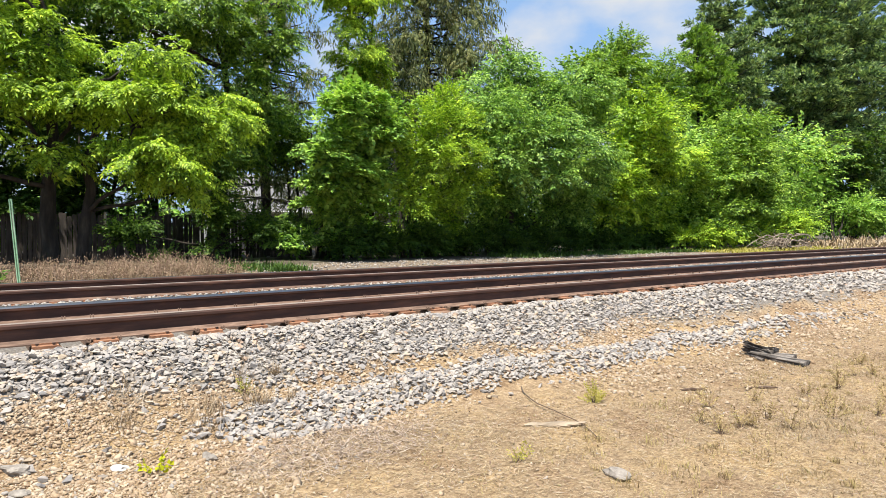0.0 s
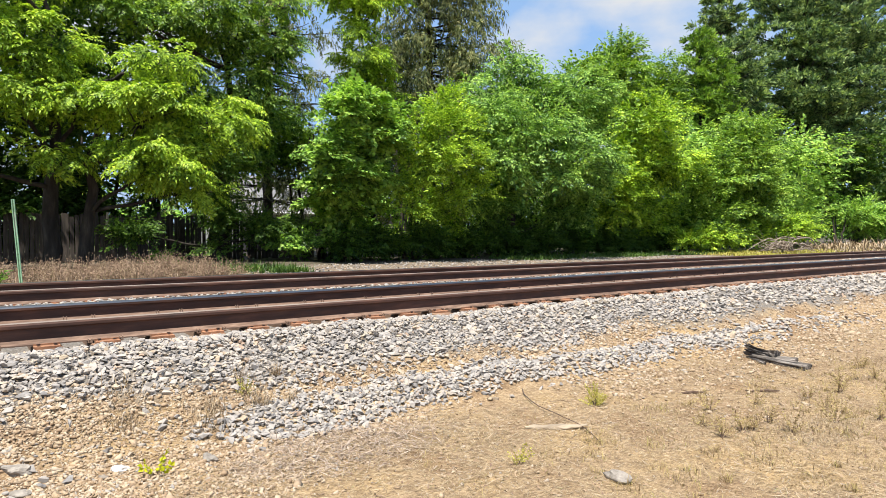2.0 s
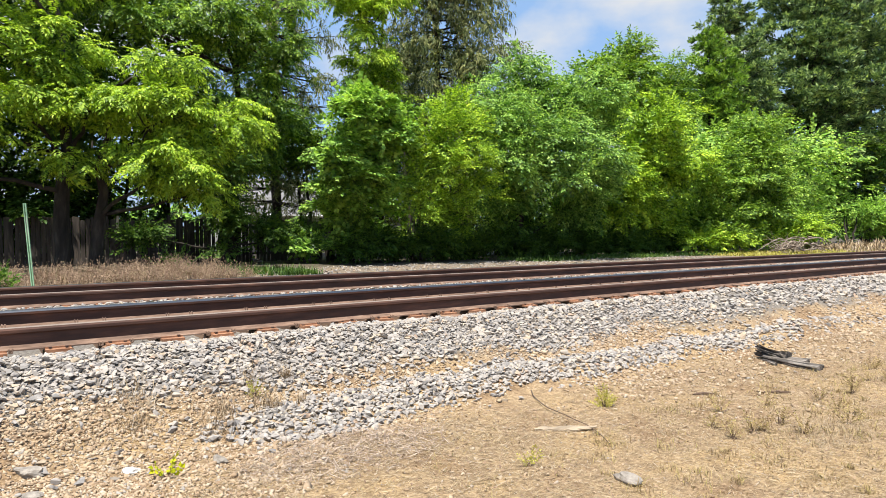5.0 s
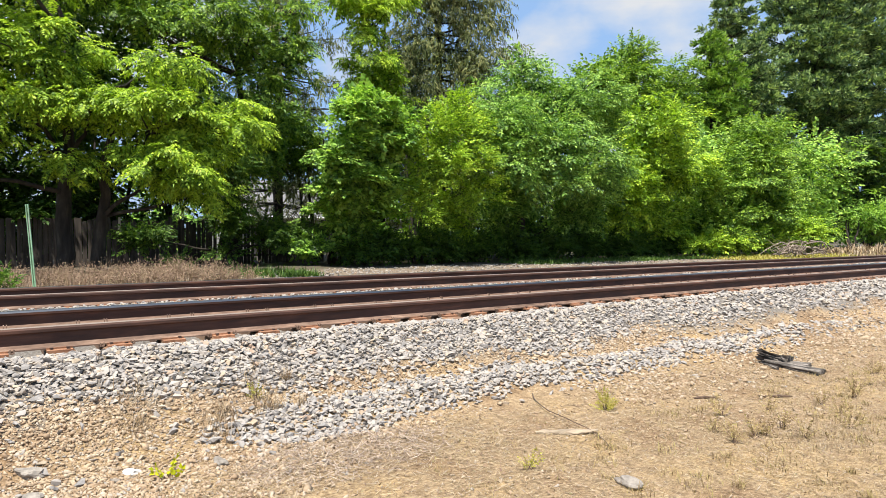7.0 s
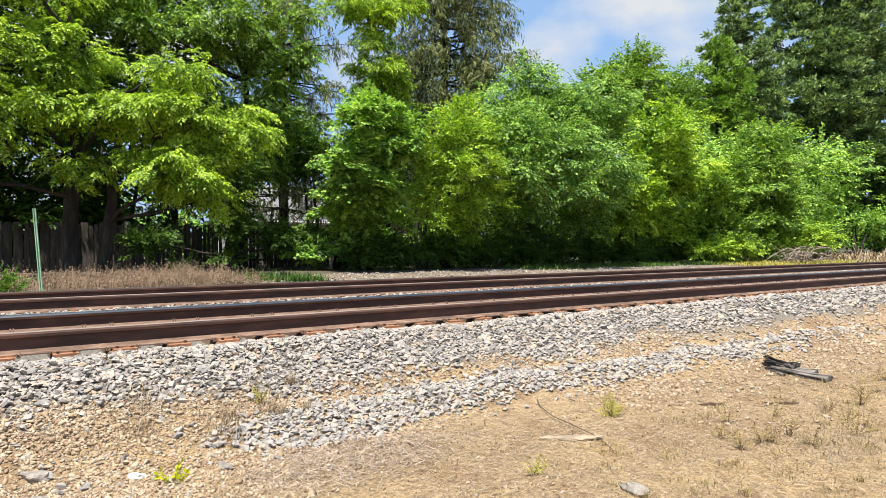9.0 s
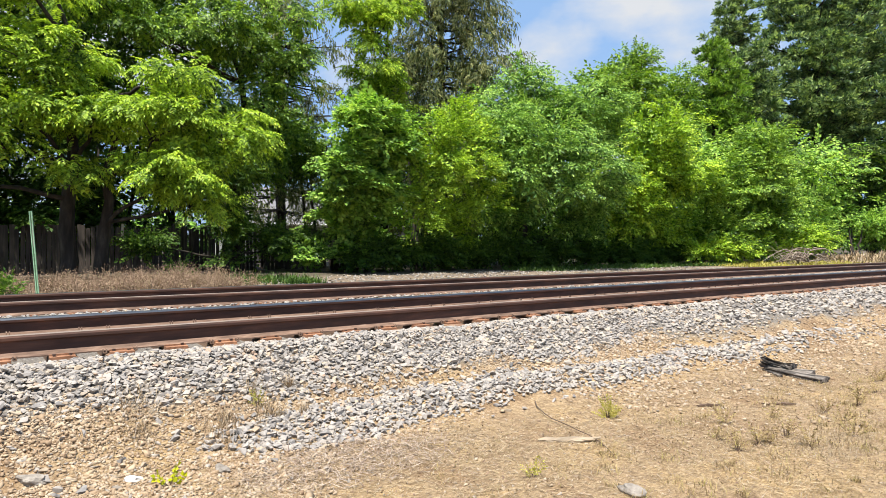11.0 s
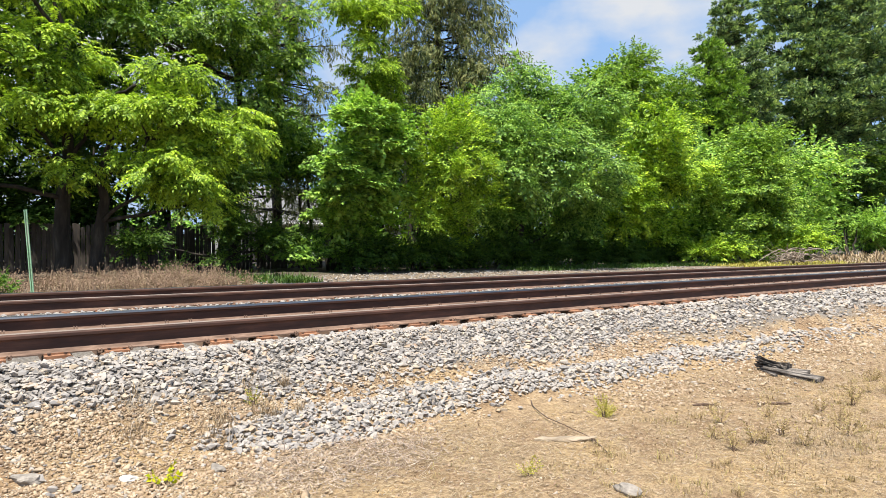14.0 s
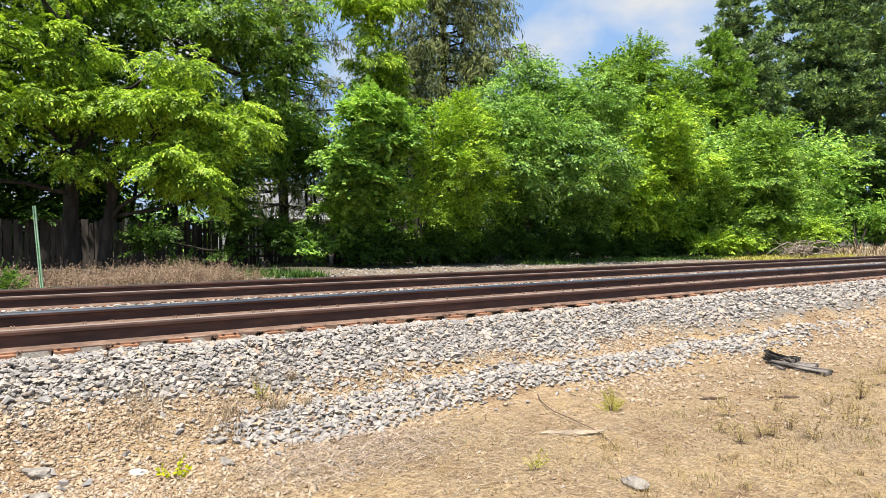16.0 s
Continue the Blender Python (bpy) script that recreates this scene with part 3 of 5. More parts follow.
def grey_share(x, y):
    """How much of the surface is grey ballast rather than tan pebbles."""
    wob = 0.10 * np.sin(1.9 * x) + 0.07 * np.sin(4.3 * x + 1)
    lower = 5.31 + wob * 0.8 - 0.02 * x * (x < 6)
    shoulder = 1 / (1 + np.exp(-(y - lower) / 0.045))
    mid = 4.87 - 0.012 * x + 0.5 * wob
    half = np.where(y < mid, 0.20 + 0.13 * np.exp(-((x - 2.3) / 0.8) ** 2), 0.185)      # spilt wider at its near end
    row = np.exp(-((y - mid) / half) ** 4) * np.clip((x - 1.45 + 0.25 * np.sin(7 * y)) / 0.55, 0, 1) * np.clip((13.5 + 0.8 * np.sin(9 * y) - x) / 4.0, 0, 1)
    return np.clip(shoulder + row, 0, 1)


def build_ballast():
    rng = np.random.RandomState(31)
    bed = thing("ballast_bed", 0, 0, 0, "loose grey crushed-stone ballast sloping down from the track", "ballast", kind="structure")
    # the slope and the spilt row, near stretch
    ats, sizes = [], []
    for x0, x1, dens, s0 in ((-0.4, 5.0, 1950, 0.049), (5.0, 9, 1250, 0.054), (9, 16, 400, 0.076), (16, 34, 120, 0.11)):
        for y0, y1 in ((4.4, 6.12),):
            n = int((x1 - x0) * (y1 - y0) * dens)
            x, y = bank_points(rng, n, x0, x1, y0, y1)
            ok = rng.rand(n) < grey_share(x, y) * 1.0 + 0.02
            x, y = x[ok], y[ok]
            z = rough_z(x, y) + rng.uniform(-0.006, 0.022, len(x))
            ats.append(np.stack([x, y, z], 1))
            sizes.append(s0 * rng.lognormal(0, 0.26, len(x)))
    # between and behind the rails
    for x0, x1, y0, y1, dens, s0 in ((0, 16, 6.6, 7.65, 30, 0.06), (0, 24, 8.1, 9.75, 110, 0.066), (0, 24, 9.25, 9.95, 260, 0.055), (0, 24, 10.2, 11.4, 20, 0.06), (0, 26, 11.8, 14.2, 30, 0.07), (4, 30, 14.4, 20.8, 26, 0.06)):
        n = int((x1 - x0) * (y1 - y0) * dens)
        x, y = bank_points(rng, n, x0, x1, y0, y1)
        ats.append(np.stack([x, y, rough_z(x, y) + rng.uniform(0.0, 0.03, n)], 1))
        sizes.append(s0 * rng.lognormal(0, 0.25, n))
    # crest of the bank among the tie ends, and the six-foot heaped up to the far track
    for x0, x1, y0, y1, z0, z1, n in ((-0.3, 14, 5.84, 6.09, -0.03, -0.003, 1500), (-0.3, 14, 6.06, 6.26, -0.06, -0.03, 1300), (0, 24, 9.5, 9.95, -0.005, 0.035, 3600), (24, 60, 8.3, 9.95, -0.02, 0.04, 3000)):
        x, y = rng.uniform(x0, x1, n), rng.uniform(y0, y1, n)
        ats.append(np.stack([x, y, rng.uniform(z0, z1, n)], 1))
        sizes.append((0.05 if x1 < 30 else 0.10) * rng.lognormal(0, 0.25, n))
    at, size = np.concatenate(ats), np.concatenate(sizes)
    # three hundred stones of the nearest stretch are pieces of their own
    near = (at[:, 0] > 0.1) & (at[:, 0] < 4.2) & (at[:, 1] > 4.5) & (at[:, 1] < 5.9)
    pick = np.nonzero(near)[0]
    pick = pick[rng.permutation(len(pick))[:300]]
    singles = [mesh_of("stone", tv, tf, [M_BALLAST_ONE]) for tv, tf in ROCKS]
    turns = rolled(len(pick), rng, 0.28)
    for q, (i, m) in enumerate(zip(pick, turns)):
        ob = part("stone", singles[q % len(singles)], None, bed)
        ob.matrix_basis = Matrix.Translation(at[i] + np.array([0, 0, 0.008])) @ Matrix(m.tolist()).to_4x4() @ Matrix.Diagonal((size[i],) * 3 + (1,))
    rest = np.ones(len(at), dtype=bool)
    rest[pick] = False
    me = heap("loose_ballast", at[rest], size[rest], ROCKS, M_BALLAST, rng, 0.28)
    tagged(part("loose_ballast", me, None, bed, "heaped grey crushed stones"), kind="stuff")
    # rounded tan pebbles below the bank
    n = 112000
    x, y = bank_points(rng, n, -0.3, 7.5, 2.8, 5.75, 1.3)
    share = 1 - grey_share(x, y)
    dens = np.clip((y - 3.3 - 0.42 * np.maximum(x - 1.2, 0)) / 0.9, 0.03, 1)
    dens = np.where(y > 5.0, 1.0, dens)
    ok = rng.rand(n) < share * dens * (0.72 + 0.28 * np.sin(3.1 * x + 1.7 * y) * np.sin(2.3 * y - 1.9 * x))
    x, y = x[ok], y[ok]
    at = np.stack([x, y, rough_z(x, y) + rng.uniform(-0.007, 0.006, len(x))], 1)
    me = heap("tan_pebbles", at, 0.0255 * rng.lognormal(0, 0.36, len(x)), PEBBLES, M_PEBBLE, rng, 0.4, True)
    n = 26000
    x, y = bank_points(rng, n, 5.0, 22, 2.6, 5.4, 1.3)
    ok = rng.rand(n) < (1 - grey_share(x, y)) * np.clip((y - 3.3) / 1.1, 0.06, 1) * (0.62 + 0.38 * np.sin(1.6 * x) * np.sin(3.1 * y + x))
    x, y = x[ok], y[ok]
    far = np.stack([x, y, rough_z(x, y) + rng.uniform(-0.004, 0.01, len(x))], 1)
    far_me = heap("scattered_stones", far, 0.040 * rng.lognormal(0, 0.32, len(x)), PEBBLES, M_PEBBLE, rng, 0.36, True)
    tagged(new("scattered_stones", far_me), "tan and grey stones scattered over dry ground", "stones", kind="stuff")
    tagged(new("tan_pebbles", me), "rounded tan pebbles scattered over dry dirt", "pebbles", kind="stuff")


build_ballast()


# ---- the two tracks ----
RAIL_Y = (6.32, 7.83, 10.04, 11.54)
PLATE_TOP = 0.02
TIE_STEP = 0.45
TIE_FROM = 0.14
PROFILE_RAIL = ((-0.076, 0.0), (-0.076, 0.011), (-0.03, 0.024), (-0.010, 0.042), (-0.009, 0.128), (-0.018, 0.137), (-0.036, 0.143), (-0.0375, 0.166), (-0.030, 0.182), (-0.012, 0.187),
                (0.012, 0.187), (0.030, 0.184), (0.0375, 0.172), (0.036, 0.143), (0.018, 0.137), (0.009, 0.128), (0.010, 0.042), (0.03, 0.024), (0.076, 0.011), (0.076, 0.0))


def build_rail(y, head, label, worn):
    root = thing("rail", 0, y, PLATE_TOP, label, "rail", "rails of the two tracks")
    xs = np.concatenate([[-200, -60, -20], np.arange(-8, 40, 2.0), np.geomspace(42, 900, 20)])
    k = len(PROFILE_RAIL)
    v = np.array([(x, py, pz) for x in xs for py, pz in PROFILE_RAIL])
    f, w = [], []
    for i in range(len(xs) - 1):
        for j in range(k):
            j2 = (j + 1) % k
            f.append((i * k + j, (i + 1) * k + j, (i + 1) * k + j2, i * k + j2))
            w.append(2 if j in worn else 1 if j in (0, 1, 2, 16, 17, 18) else 0)
    part("rail_bar", mesh_of("rail_bar", v, f, [M_RUST, M_FLANGE, head], False, w), None, root)
    return root


def plate_mesh():
    bm = bmesh.new()
    box(bm, 0.19, 0.34, 0.02, (0, 0, -0.010))
    box(bm, 0.19, 0.012, 0.016, (0, -0.088, 0.006))
    box(bm, 0.19, 0.012, 0.016, (0, 0.088, 0.006))
    me = bpy.data.meshes.new("tie_plate")
    bm.to_mesh(me)
    bm.free()
    me.materials.append(M_PLATE)
    return me


def spike_mesh():
    bm = bmesh.new()
    box(bm, 0.016, 0.016, 0.05, (0, 0, 0.0))
    box(bm, 0.026, 0.026, 0.010, (0, 0.005, 0.022))
    me = bpy.data.meshes.new("spike")
    bm.to_mesh(me)
    bm.free()
    me.materials.append(M_SPIKE)
    return me


def anchor_mesh(tall):
    """A spring clip round the rail's foot, with its upturned ends."""
    bm = bmesh.new()
    box(bm, 0.018, 0.18, 0.012, (0, 0, -0.012))
    for s, dx in ((-1, -0.013), (-1, 0.013), (1, -0.013), (1, 0.013)):
        box(bm, 0.009, 0.010, 0.030 + tall, (dx, s * 0.086, tall / 2), pose(0, 0, 0, s * 8))
        box(bm, 0.009, 0.030, 0.009, (dx, s * 0.072, 0.012 + tall), pose(0, 0, 0, s * -30))
    me = bpy.data.meshes.new("rail_anchor")
    bm.to_mesh(me)
    bm.free()
    me.materials.append(M_FLANGE)
    return me


def build_tracks():
    rng = np.random.RandomState(41)
    heads = (M_DULLHEAD, M_SHINE, M_DULLHEAD, M_SHINE)
    labels = ("rust-brown steel rail with a worn brown head on wooden ties", "rusty steel rail with a bright polished head on wooden ties",
              "rust-brown steel rail with a worn head on wooden ties", "rusty steel rail with a polished head on wooden ties")
    wear = ((8, 9, 10, 11), (7, 8, 9, 10), (8, 9, 10, 11), (8, 9, 10))      # the running side of each head is polished
    rails = [build_rail(*row) for row in zip(RAIL_Y, heads, labels, wear)]
    bm = bmesh.new()
    box(bm, 0.22, 2.59, 0.17, (0, 0, -0.085), None, 0.012)
    tie_me = bpy.data.meshes.new("railroad_tie")
    bm.to_mesh(tie_me)
    bm.free()
    tie_me.materials.append(M_TIE)
    plate, spike, low_clip, tall_clip = plate_mesh(), spike_mesh(), anchor_mesh(0.004), anchor_mesh(0.034)
    ties = []
    for mid, group in (((RAIL_Y[0] + RAIL_Y[1]) / 2, "ties of the near track"), ((RAIL_Y[2] + RAIL_Y[3]) / 2, "ties of the far track")):
        for i in range(-7, 80):
            ob = tagged(new("railroad_tie", tie_me), "weathered brown wooden tie bedded in ballast", "railroad tie", group)
            ob.matrix_world = pose(TIE_FROM + i * TIE_STEP + rng.normal(0, 0.01), mid + rng.normal(0, 0.02), 0, 0, 0, rng.normal(0, 0.6))
    for k, root in enumerate(rails):
        for i in range(-7, 64):
            x = TIE_FROM + i * TIE_STEP
            p = part("tie_plate", plate, None, root, "rusty orange tie plate")
            p.location = (x, 0, 0)
            for s in (-1, 1):
                for q in ((-0.06, 0.06) if (i + k) % 3 else (rng.choice((-0.06, 0.06)),)):
                    o = part("spike", spike, None, p)
                    o.matrix_basis = pose(q, s * rng.choice((0.098, 0.135), p=(0.7, 0.3)), rng.uniform(-0.020, -0.004), 0, 0, 0 if s < 0 else 180)
            if i % 2 == 0:
                for s in (-1, 1):
                    o = part("rail_anchor", tall_clip if k == 1 else low_clip, None, root)
                    o.location = (x + s * 0.125 + rng.normal(0, 0.006), 0, 0)


build_tracks()


# ---- trees and shrubs ----
def lob(*rows, dy=0.0, seed=0, lean=1.0, under=0.0, belly=0.0):
    """Lobes of a crown: x, z, radius, half height, each a little before or behind the trunk."""
    r = np.random.RandomState(seed)
    out = []
    for x, z, q, h in rows:
        off = dy + r.uniform(-0.35, 0.35) * q + lean * float(np.interp(z, (0.5, 3.0, 7.0), (1.7, 0.6, -1.2)))     # upper boughs lean out to the light
        off += under * float(np.interp(z, (1.0, 3.2), (1.0, 0.0))) - belly * math.exp(-((z - 4.6) / 1.8) ** 2)     # hollow foot, full middle
        out.append((x * (1 + off / 25), off, z * (1 + off / 25), q, h))
    return out


_, walnut_a = broadleaf("walnut_tree", (2.3, 22.3), lob((1.7, 6.2, 1.9, 1.5), (-0.6, 5.7, 1.7, 1.4), (3.1, 4.9, 1.3, 0.8), (0.2, 3.9, 0.7, 0.5), (2.5, 3.2, 0.6, 0.8), (1.2, 4.9, 1.2, 0.8), (0.6, 8.9, 1.6, 1.0), (-1.2, 3.0, 0.8, 0.6), seed=1, lean=-0.35, dy=-0.8),
                        L_WALNUT, "pinnate", "tall leafy walnut tree with bright green feathery leaves", trunk=0.24, seed=2, density=22, groups=2, split=(0, 1, 0, 1, 0, 1, 0, 1), bough=1.15, droop=0.4, fill=0.12)
_, walnut_b = broadleaf("walnut_tree", (2.95, 22.0), lob((5.0, 4.7, 1.5, 1.4), (7.0, 4.7, 1.1, 1.2), (5.2, 3.1, 1.3, 1.1), (6.3, 2.4, 0.5, 0.7), (5.2, 6.4, 0.9, 0.5), (6.0, 3.9, 0.9, 0.8), seed=3, dy=-2.0, lean=0.1),
                        L_WALNUT, "pinnate", "walnut tree with drooping bright green boughs over the fence", trunk=0.20, seed=4, density=27, groups=2, split=(0, 1, 0, 1, 1, 0), bough=1.0, droop=0.55, fill=0.12)
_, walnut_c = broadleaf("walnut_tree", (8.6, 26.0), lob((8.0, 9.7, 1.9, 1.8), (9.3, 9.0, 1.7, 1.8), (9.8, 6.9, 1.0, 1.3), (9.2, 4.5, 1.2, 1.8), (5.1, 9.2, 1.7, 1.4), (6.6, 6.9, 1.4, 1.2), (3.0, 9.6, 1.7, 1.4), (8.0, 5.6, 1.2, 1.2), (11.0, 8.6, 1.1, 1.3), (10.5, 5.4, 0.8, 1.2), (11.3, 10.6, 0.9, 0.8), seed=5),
                        L_SHADE, "pinnate", "tall walnut tree with shade-darkened green leaves", trunk=0.26, seed=6, density=16, size=1.2, bough=1.1, droop=0.4, fill=0.15)
_, walnut_d = broadleaf("walnut_tree", (16.4, 27.0), lob((15.5, 11.3, 1.4, 2.0), (16.0, 9.0, 1.2, 1.3), (14.3, 12.2, 1.0, 0.8), (16.4, 12.6, 1.2, 1.2), (16.6, 7.4, 1.0, 0.9), seed=7),
                        L_WALNUT, "pinnate", "slim walnut tree with light green leaves", trunk=0.20, seed=8, density=20, size=1.2, droop=0.45)
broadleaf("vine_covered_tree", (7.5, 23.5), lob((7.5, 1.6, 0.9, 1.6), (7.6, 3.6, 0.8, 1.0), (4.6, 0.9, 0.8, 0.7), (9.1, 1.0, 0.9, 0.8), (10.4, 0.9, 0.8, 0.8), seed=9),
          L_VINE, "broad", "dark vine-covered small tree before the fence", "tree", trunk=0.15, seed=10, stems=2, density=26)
broadleaf("maple_tree", (12.5, 23.2), lob((12.9, 5.8, 1.8, 1.6), (12.0, 4.0, 1.1, 1.1), (13.6, 3.8, 1.3, 1.6), (14.3, 5.3, 1.3, 1.3), (12.2, 1.9, 1.3, 1.5), (13.0, 0.8, 1.4, 0.9), (10.6, 0.6, 0.7, 0.8), (12.4, 3.2, 1.4, 1.2), seed=11, lean=0.25, dy=-0.9, under=1.5, belly=0.9),
          L_MAPLE, "maple", "bushy dark green maple reaching the ground", trunk=0.12, seed=12, density=30, stems=3, size=0.88)
broadleaf("lime_green_shrub", (16.1, 22.7), lob((16.5, 4.9, 2.0, 1.8), (15.3, 2.9, 1.0, 1.4), (16.8, 2.2, 1.2, 1.8), (15.6, 0.8, 1.1, 0.9), (17.0, 6.3, 1.2, 1.0), (18.2, 3.4, 1.1, 1.6), seed=13, dy=-1.3, lean=0.15, under=3.0, belly=0.7),
          L_LIME, "small", "tall yellow-green shrub with small leaves", "shrub", trunk=0.10, seed=14, density=28, stems=4, size=1.2)
_, elm = broadleaf("elm_tree", (23.0, 23.2), lob((21.8, 7.5, 2.2, 2.2), (25.0, 7.7, 2.6, 1.7), (19.7, 6.2, 1.2, 1.6), (23.0, 5.0, 2.8, 2.3), (26.8, 5.2, 1.5, 2.7), (20.7, 2.6, 1.5, 2.0), (25.5, 2.5, 1.9, 2.2), (21.8, 9.4, 0.6, 0.9), (21.1, 0.9, 1.7, 0.9), (26.4, 0.9, 1.1, 0.8), seed=15, dy=-0.6, lean=0.35, under=3.2, belly=1.6),
                   L_ELM, "long", "arching elm tree with drooping grey-green sprays", trunk=0.2, seed=16, density=23, size=1.25, bough=1.05, droop=0.35, stems=2)
_, poplar = broadleaf("poplar_tree", (34.8, 27.0), lob((34.4, 11.5, 2.2, 2.0), (39.3, 11.3, 2.0, 1.8), (31.9, 11.2, 1.3, 1.2), (35.3, 13.1, 1.2, 1.0), (36.5, 9.0, 2.8, 2.0), (33.0, 8.4, 2.2, 2.0), (37, 6, 2.5, 2.0), seed=17),
                      L_POPLAR, "broad", "tall light green poplar with a ragged top", trunk=0.2, seed=18, density=26, size=1.6, bough=0.95)
broadleaf("bright_green_shrub", (31.5, 22.7), lob((31.0, 6.9, 2.3, 2.2), (33.4, 5.0, 1.9, 2.3), (30.0, 3.7, 1.4, 2.2), (31.0, 1.7, 1.3, 1.5), (33.0, 1.6, 1.3, 1.5), (28.6, 2.4, 1.2, 1.6), seed=19, lean=0.15, dy=-0.5, under=1.2, belly=0.8),
          L_LIME, "broad", "tall bright green shrub with dense leaves", "shrub", trunk=0.12, seed=20, density=24, size=1.4, bough=0.95, stems=3)
conifer("cedar_tree", (49.5, 30.0), 18.0, 4.2, L_CEDAR, "plume", "dense dark green cedar tree", 21, 30, 8, 0.1, 2.3, 2.0, 0.25, 10.5, 0.7, pads=0.9, pad=0.75)
broadleaf("leafy_shrub", (42.0, 22.8), lob((37.2, 4.5, 2.0, 2.5), (37.0, 1.7, 2.0, 1.6), (43.0, 7.5, 2.2, 2.0), (43.8, 6.4, 1.6, 1.8), (44.6, 3.8, 2.3, 2.3), (41.3, 1.8, 2.2, 1.5), (50.0, 2.0, 1.4, 1.0), (47.0, 1.6, 1.6, 1.1), (41.5, 5.2, 2.2, 2.0), seed=22, lean=0.1, dy=-0.8),
          L_POPLAR, "broad", "wide leafy green shrubs at the edge of the clearing", "shrub", trunk=0.12, seed=23, density=22, size=1.6, bough=1.05, stems=4)
broadleaf("leafy_shrub", (62.0, 23.0), lob((62.4, 2.9, 2.0, 1.6), (66.5, 2.4, 2.6, 1.6), (64.0, 1.6, 2.2, 1.4), seed=24, lean=0.2),
          L_MAPLE, "broad", "leafy green shrub under the pines", "shrub", trunk=0.12, seed=25, density=20, size=2.0, bough=1.2, stems=3)
broadleaf("low_shrub", (45.5, 21.2), lob((43.6, 1.0, 1.2, 0.8), (45.6, 1.3, 1.5, 1.1), (47.4, 1.0, 1.1, 0.8), (41.5, 0.6, 0.9, 0.5), (39.5, 0.8, 1.1, 0.7), seed=33, lean=0),
          L_LIME, "broad", "low bright green bushes at the foot of the shrubs", "shrub", trunk=0.05, seed=34, density=24, size=1.4, bough=0.7, stems=4)
broadleaf("low_shrub", (35.5, 21.4), lob((34.0, 0.6, 0.9, 0.5), (35.6, 0.8, 1.1, 0.7), (37.6, 0.7, 1.1, 0.6), seed=35, lean=0, dy=-0.4),
          L_LIME, "broad", "low green bushes at the foot of the shrubs", "shrub", trunk=0.05, seed=36, density=22, size=1.3, bough=0.6, stems=3)
_, pine_a = conifer("white_pine", (57.7, 33.0), 25.0, 6.0, L_PINE, "plume", "tall slender white pine with blue-green needles", 26, 19, 6, 0.1, 2.5, 5.0, 0.32, 20, 0.75, 0.15, pads=0.65, pad=1.0)
_, pine_b = conifer("white_pine", (74.0, 33.0), 34.0, 12.5, L_PINE, "plume", "huge white pine with tiered plumes of needles", 27, 23, 9, 0.1, 3.0, 1.5, 0.5, 17, 0.6, 0.08, pads=0.55, pad=1.7, skirt=0.5)
conifer("white_pine", (92.0, 34.0), 33.0, 12.0, L_PINE, "plume", "huge white pine with tiered plumes of needles", 28, 18, 7, 0.1, 4.2, 3.0, 0.5, 5, 0.6, 0.08, pads=0.42, pad=1.9, skirt=0.5)
conifer("norway_spruce", (21.6, 30.0), 21.0, 5.0, L_SPRUCE, "hanging", "tall spruce with drooping brownish branches", 29, 28, 9, 0.55, 1.65, 3.0, 0.28, 9.5, 0.55, 0.12, pads=1.0, pad=0.85)
conifer("norway_spruce", (13.2, 33.0), 19.0, 5.0, L_SPRUCE, "hanging", "dark spruce with thin dead lower branches", 30, 26, 7, 0.5, 1.4, 3.0, 0.25, 6.5, 0.6, 0.2, pads=0.9, pad=0.6)


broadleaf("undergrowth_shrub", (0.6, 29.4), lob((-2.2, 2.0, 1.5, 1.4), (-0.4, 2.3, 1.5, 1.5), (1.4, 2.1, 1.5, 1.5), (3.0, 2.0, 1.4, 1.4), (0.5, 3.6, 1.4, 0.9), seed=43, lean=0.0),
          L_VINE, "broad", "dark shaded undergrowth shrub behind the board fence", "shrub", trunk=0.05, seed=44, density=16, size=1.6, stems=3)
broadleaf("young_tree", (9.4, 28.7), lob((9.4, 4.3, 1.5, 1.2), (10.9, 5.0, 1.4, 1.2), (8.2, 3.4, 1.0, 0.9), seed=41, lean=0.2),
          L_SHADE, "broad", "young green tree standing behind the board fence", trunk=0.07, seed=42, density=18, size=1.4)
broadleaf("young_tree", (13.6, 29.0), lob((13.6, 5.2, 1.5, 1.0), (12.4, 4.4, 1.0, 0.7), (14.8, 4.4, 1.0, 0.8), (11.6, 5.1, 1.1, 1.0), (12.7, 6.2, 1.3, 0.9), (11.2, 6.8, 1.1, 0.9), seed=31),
          L_SHADE, "broad", "thin young tree with shade-darkened leaves before the house", trunk=0.08, seed=32, density=20, size=1.2, stems=3)

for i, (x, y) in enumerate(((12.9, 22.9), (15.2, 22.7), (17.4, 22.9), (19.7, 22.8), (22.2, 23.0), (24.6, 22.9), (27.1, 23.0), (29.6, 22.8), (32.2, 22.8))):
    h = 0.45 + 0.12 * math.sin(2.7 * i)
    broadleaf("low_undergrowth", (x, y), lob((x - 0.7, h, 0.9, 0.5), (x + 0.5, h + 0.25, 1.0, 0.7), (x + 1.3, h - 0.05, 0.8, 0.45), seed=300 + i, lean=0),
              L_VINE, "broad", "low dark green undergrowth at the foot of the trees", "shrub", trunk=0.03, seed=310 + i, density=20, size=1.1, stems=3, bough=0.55)


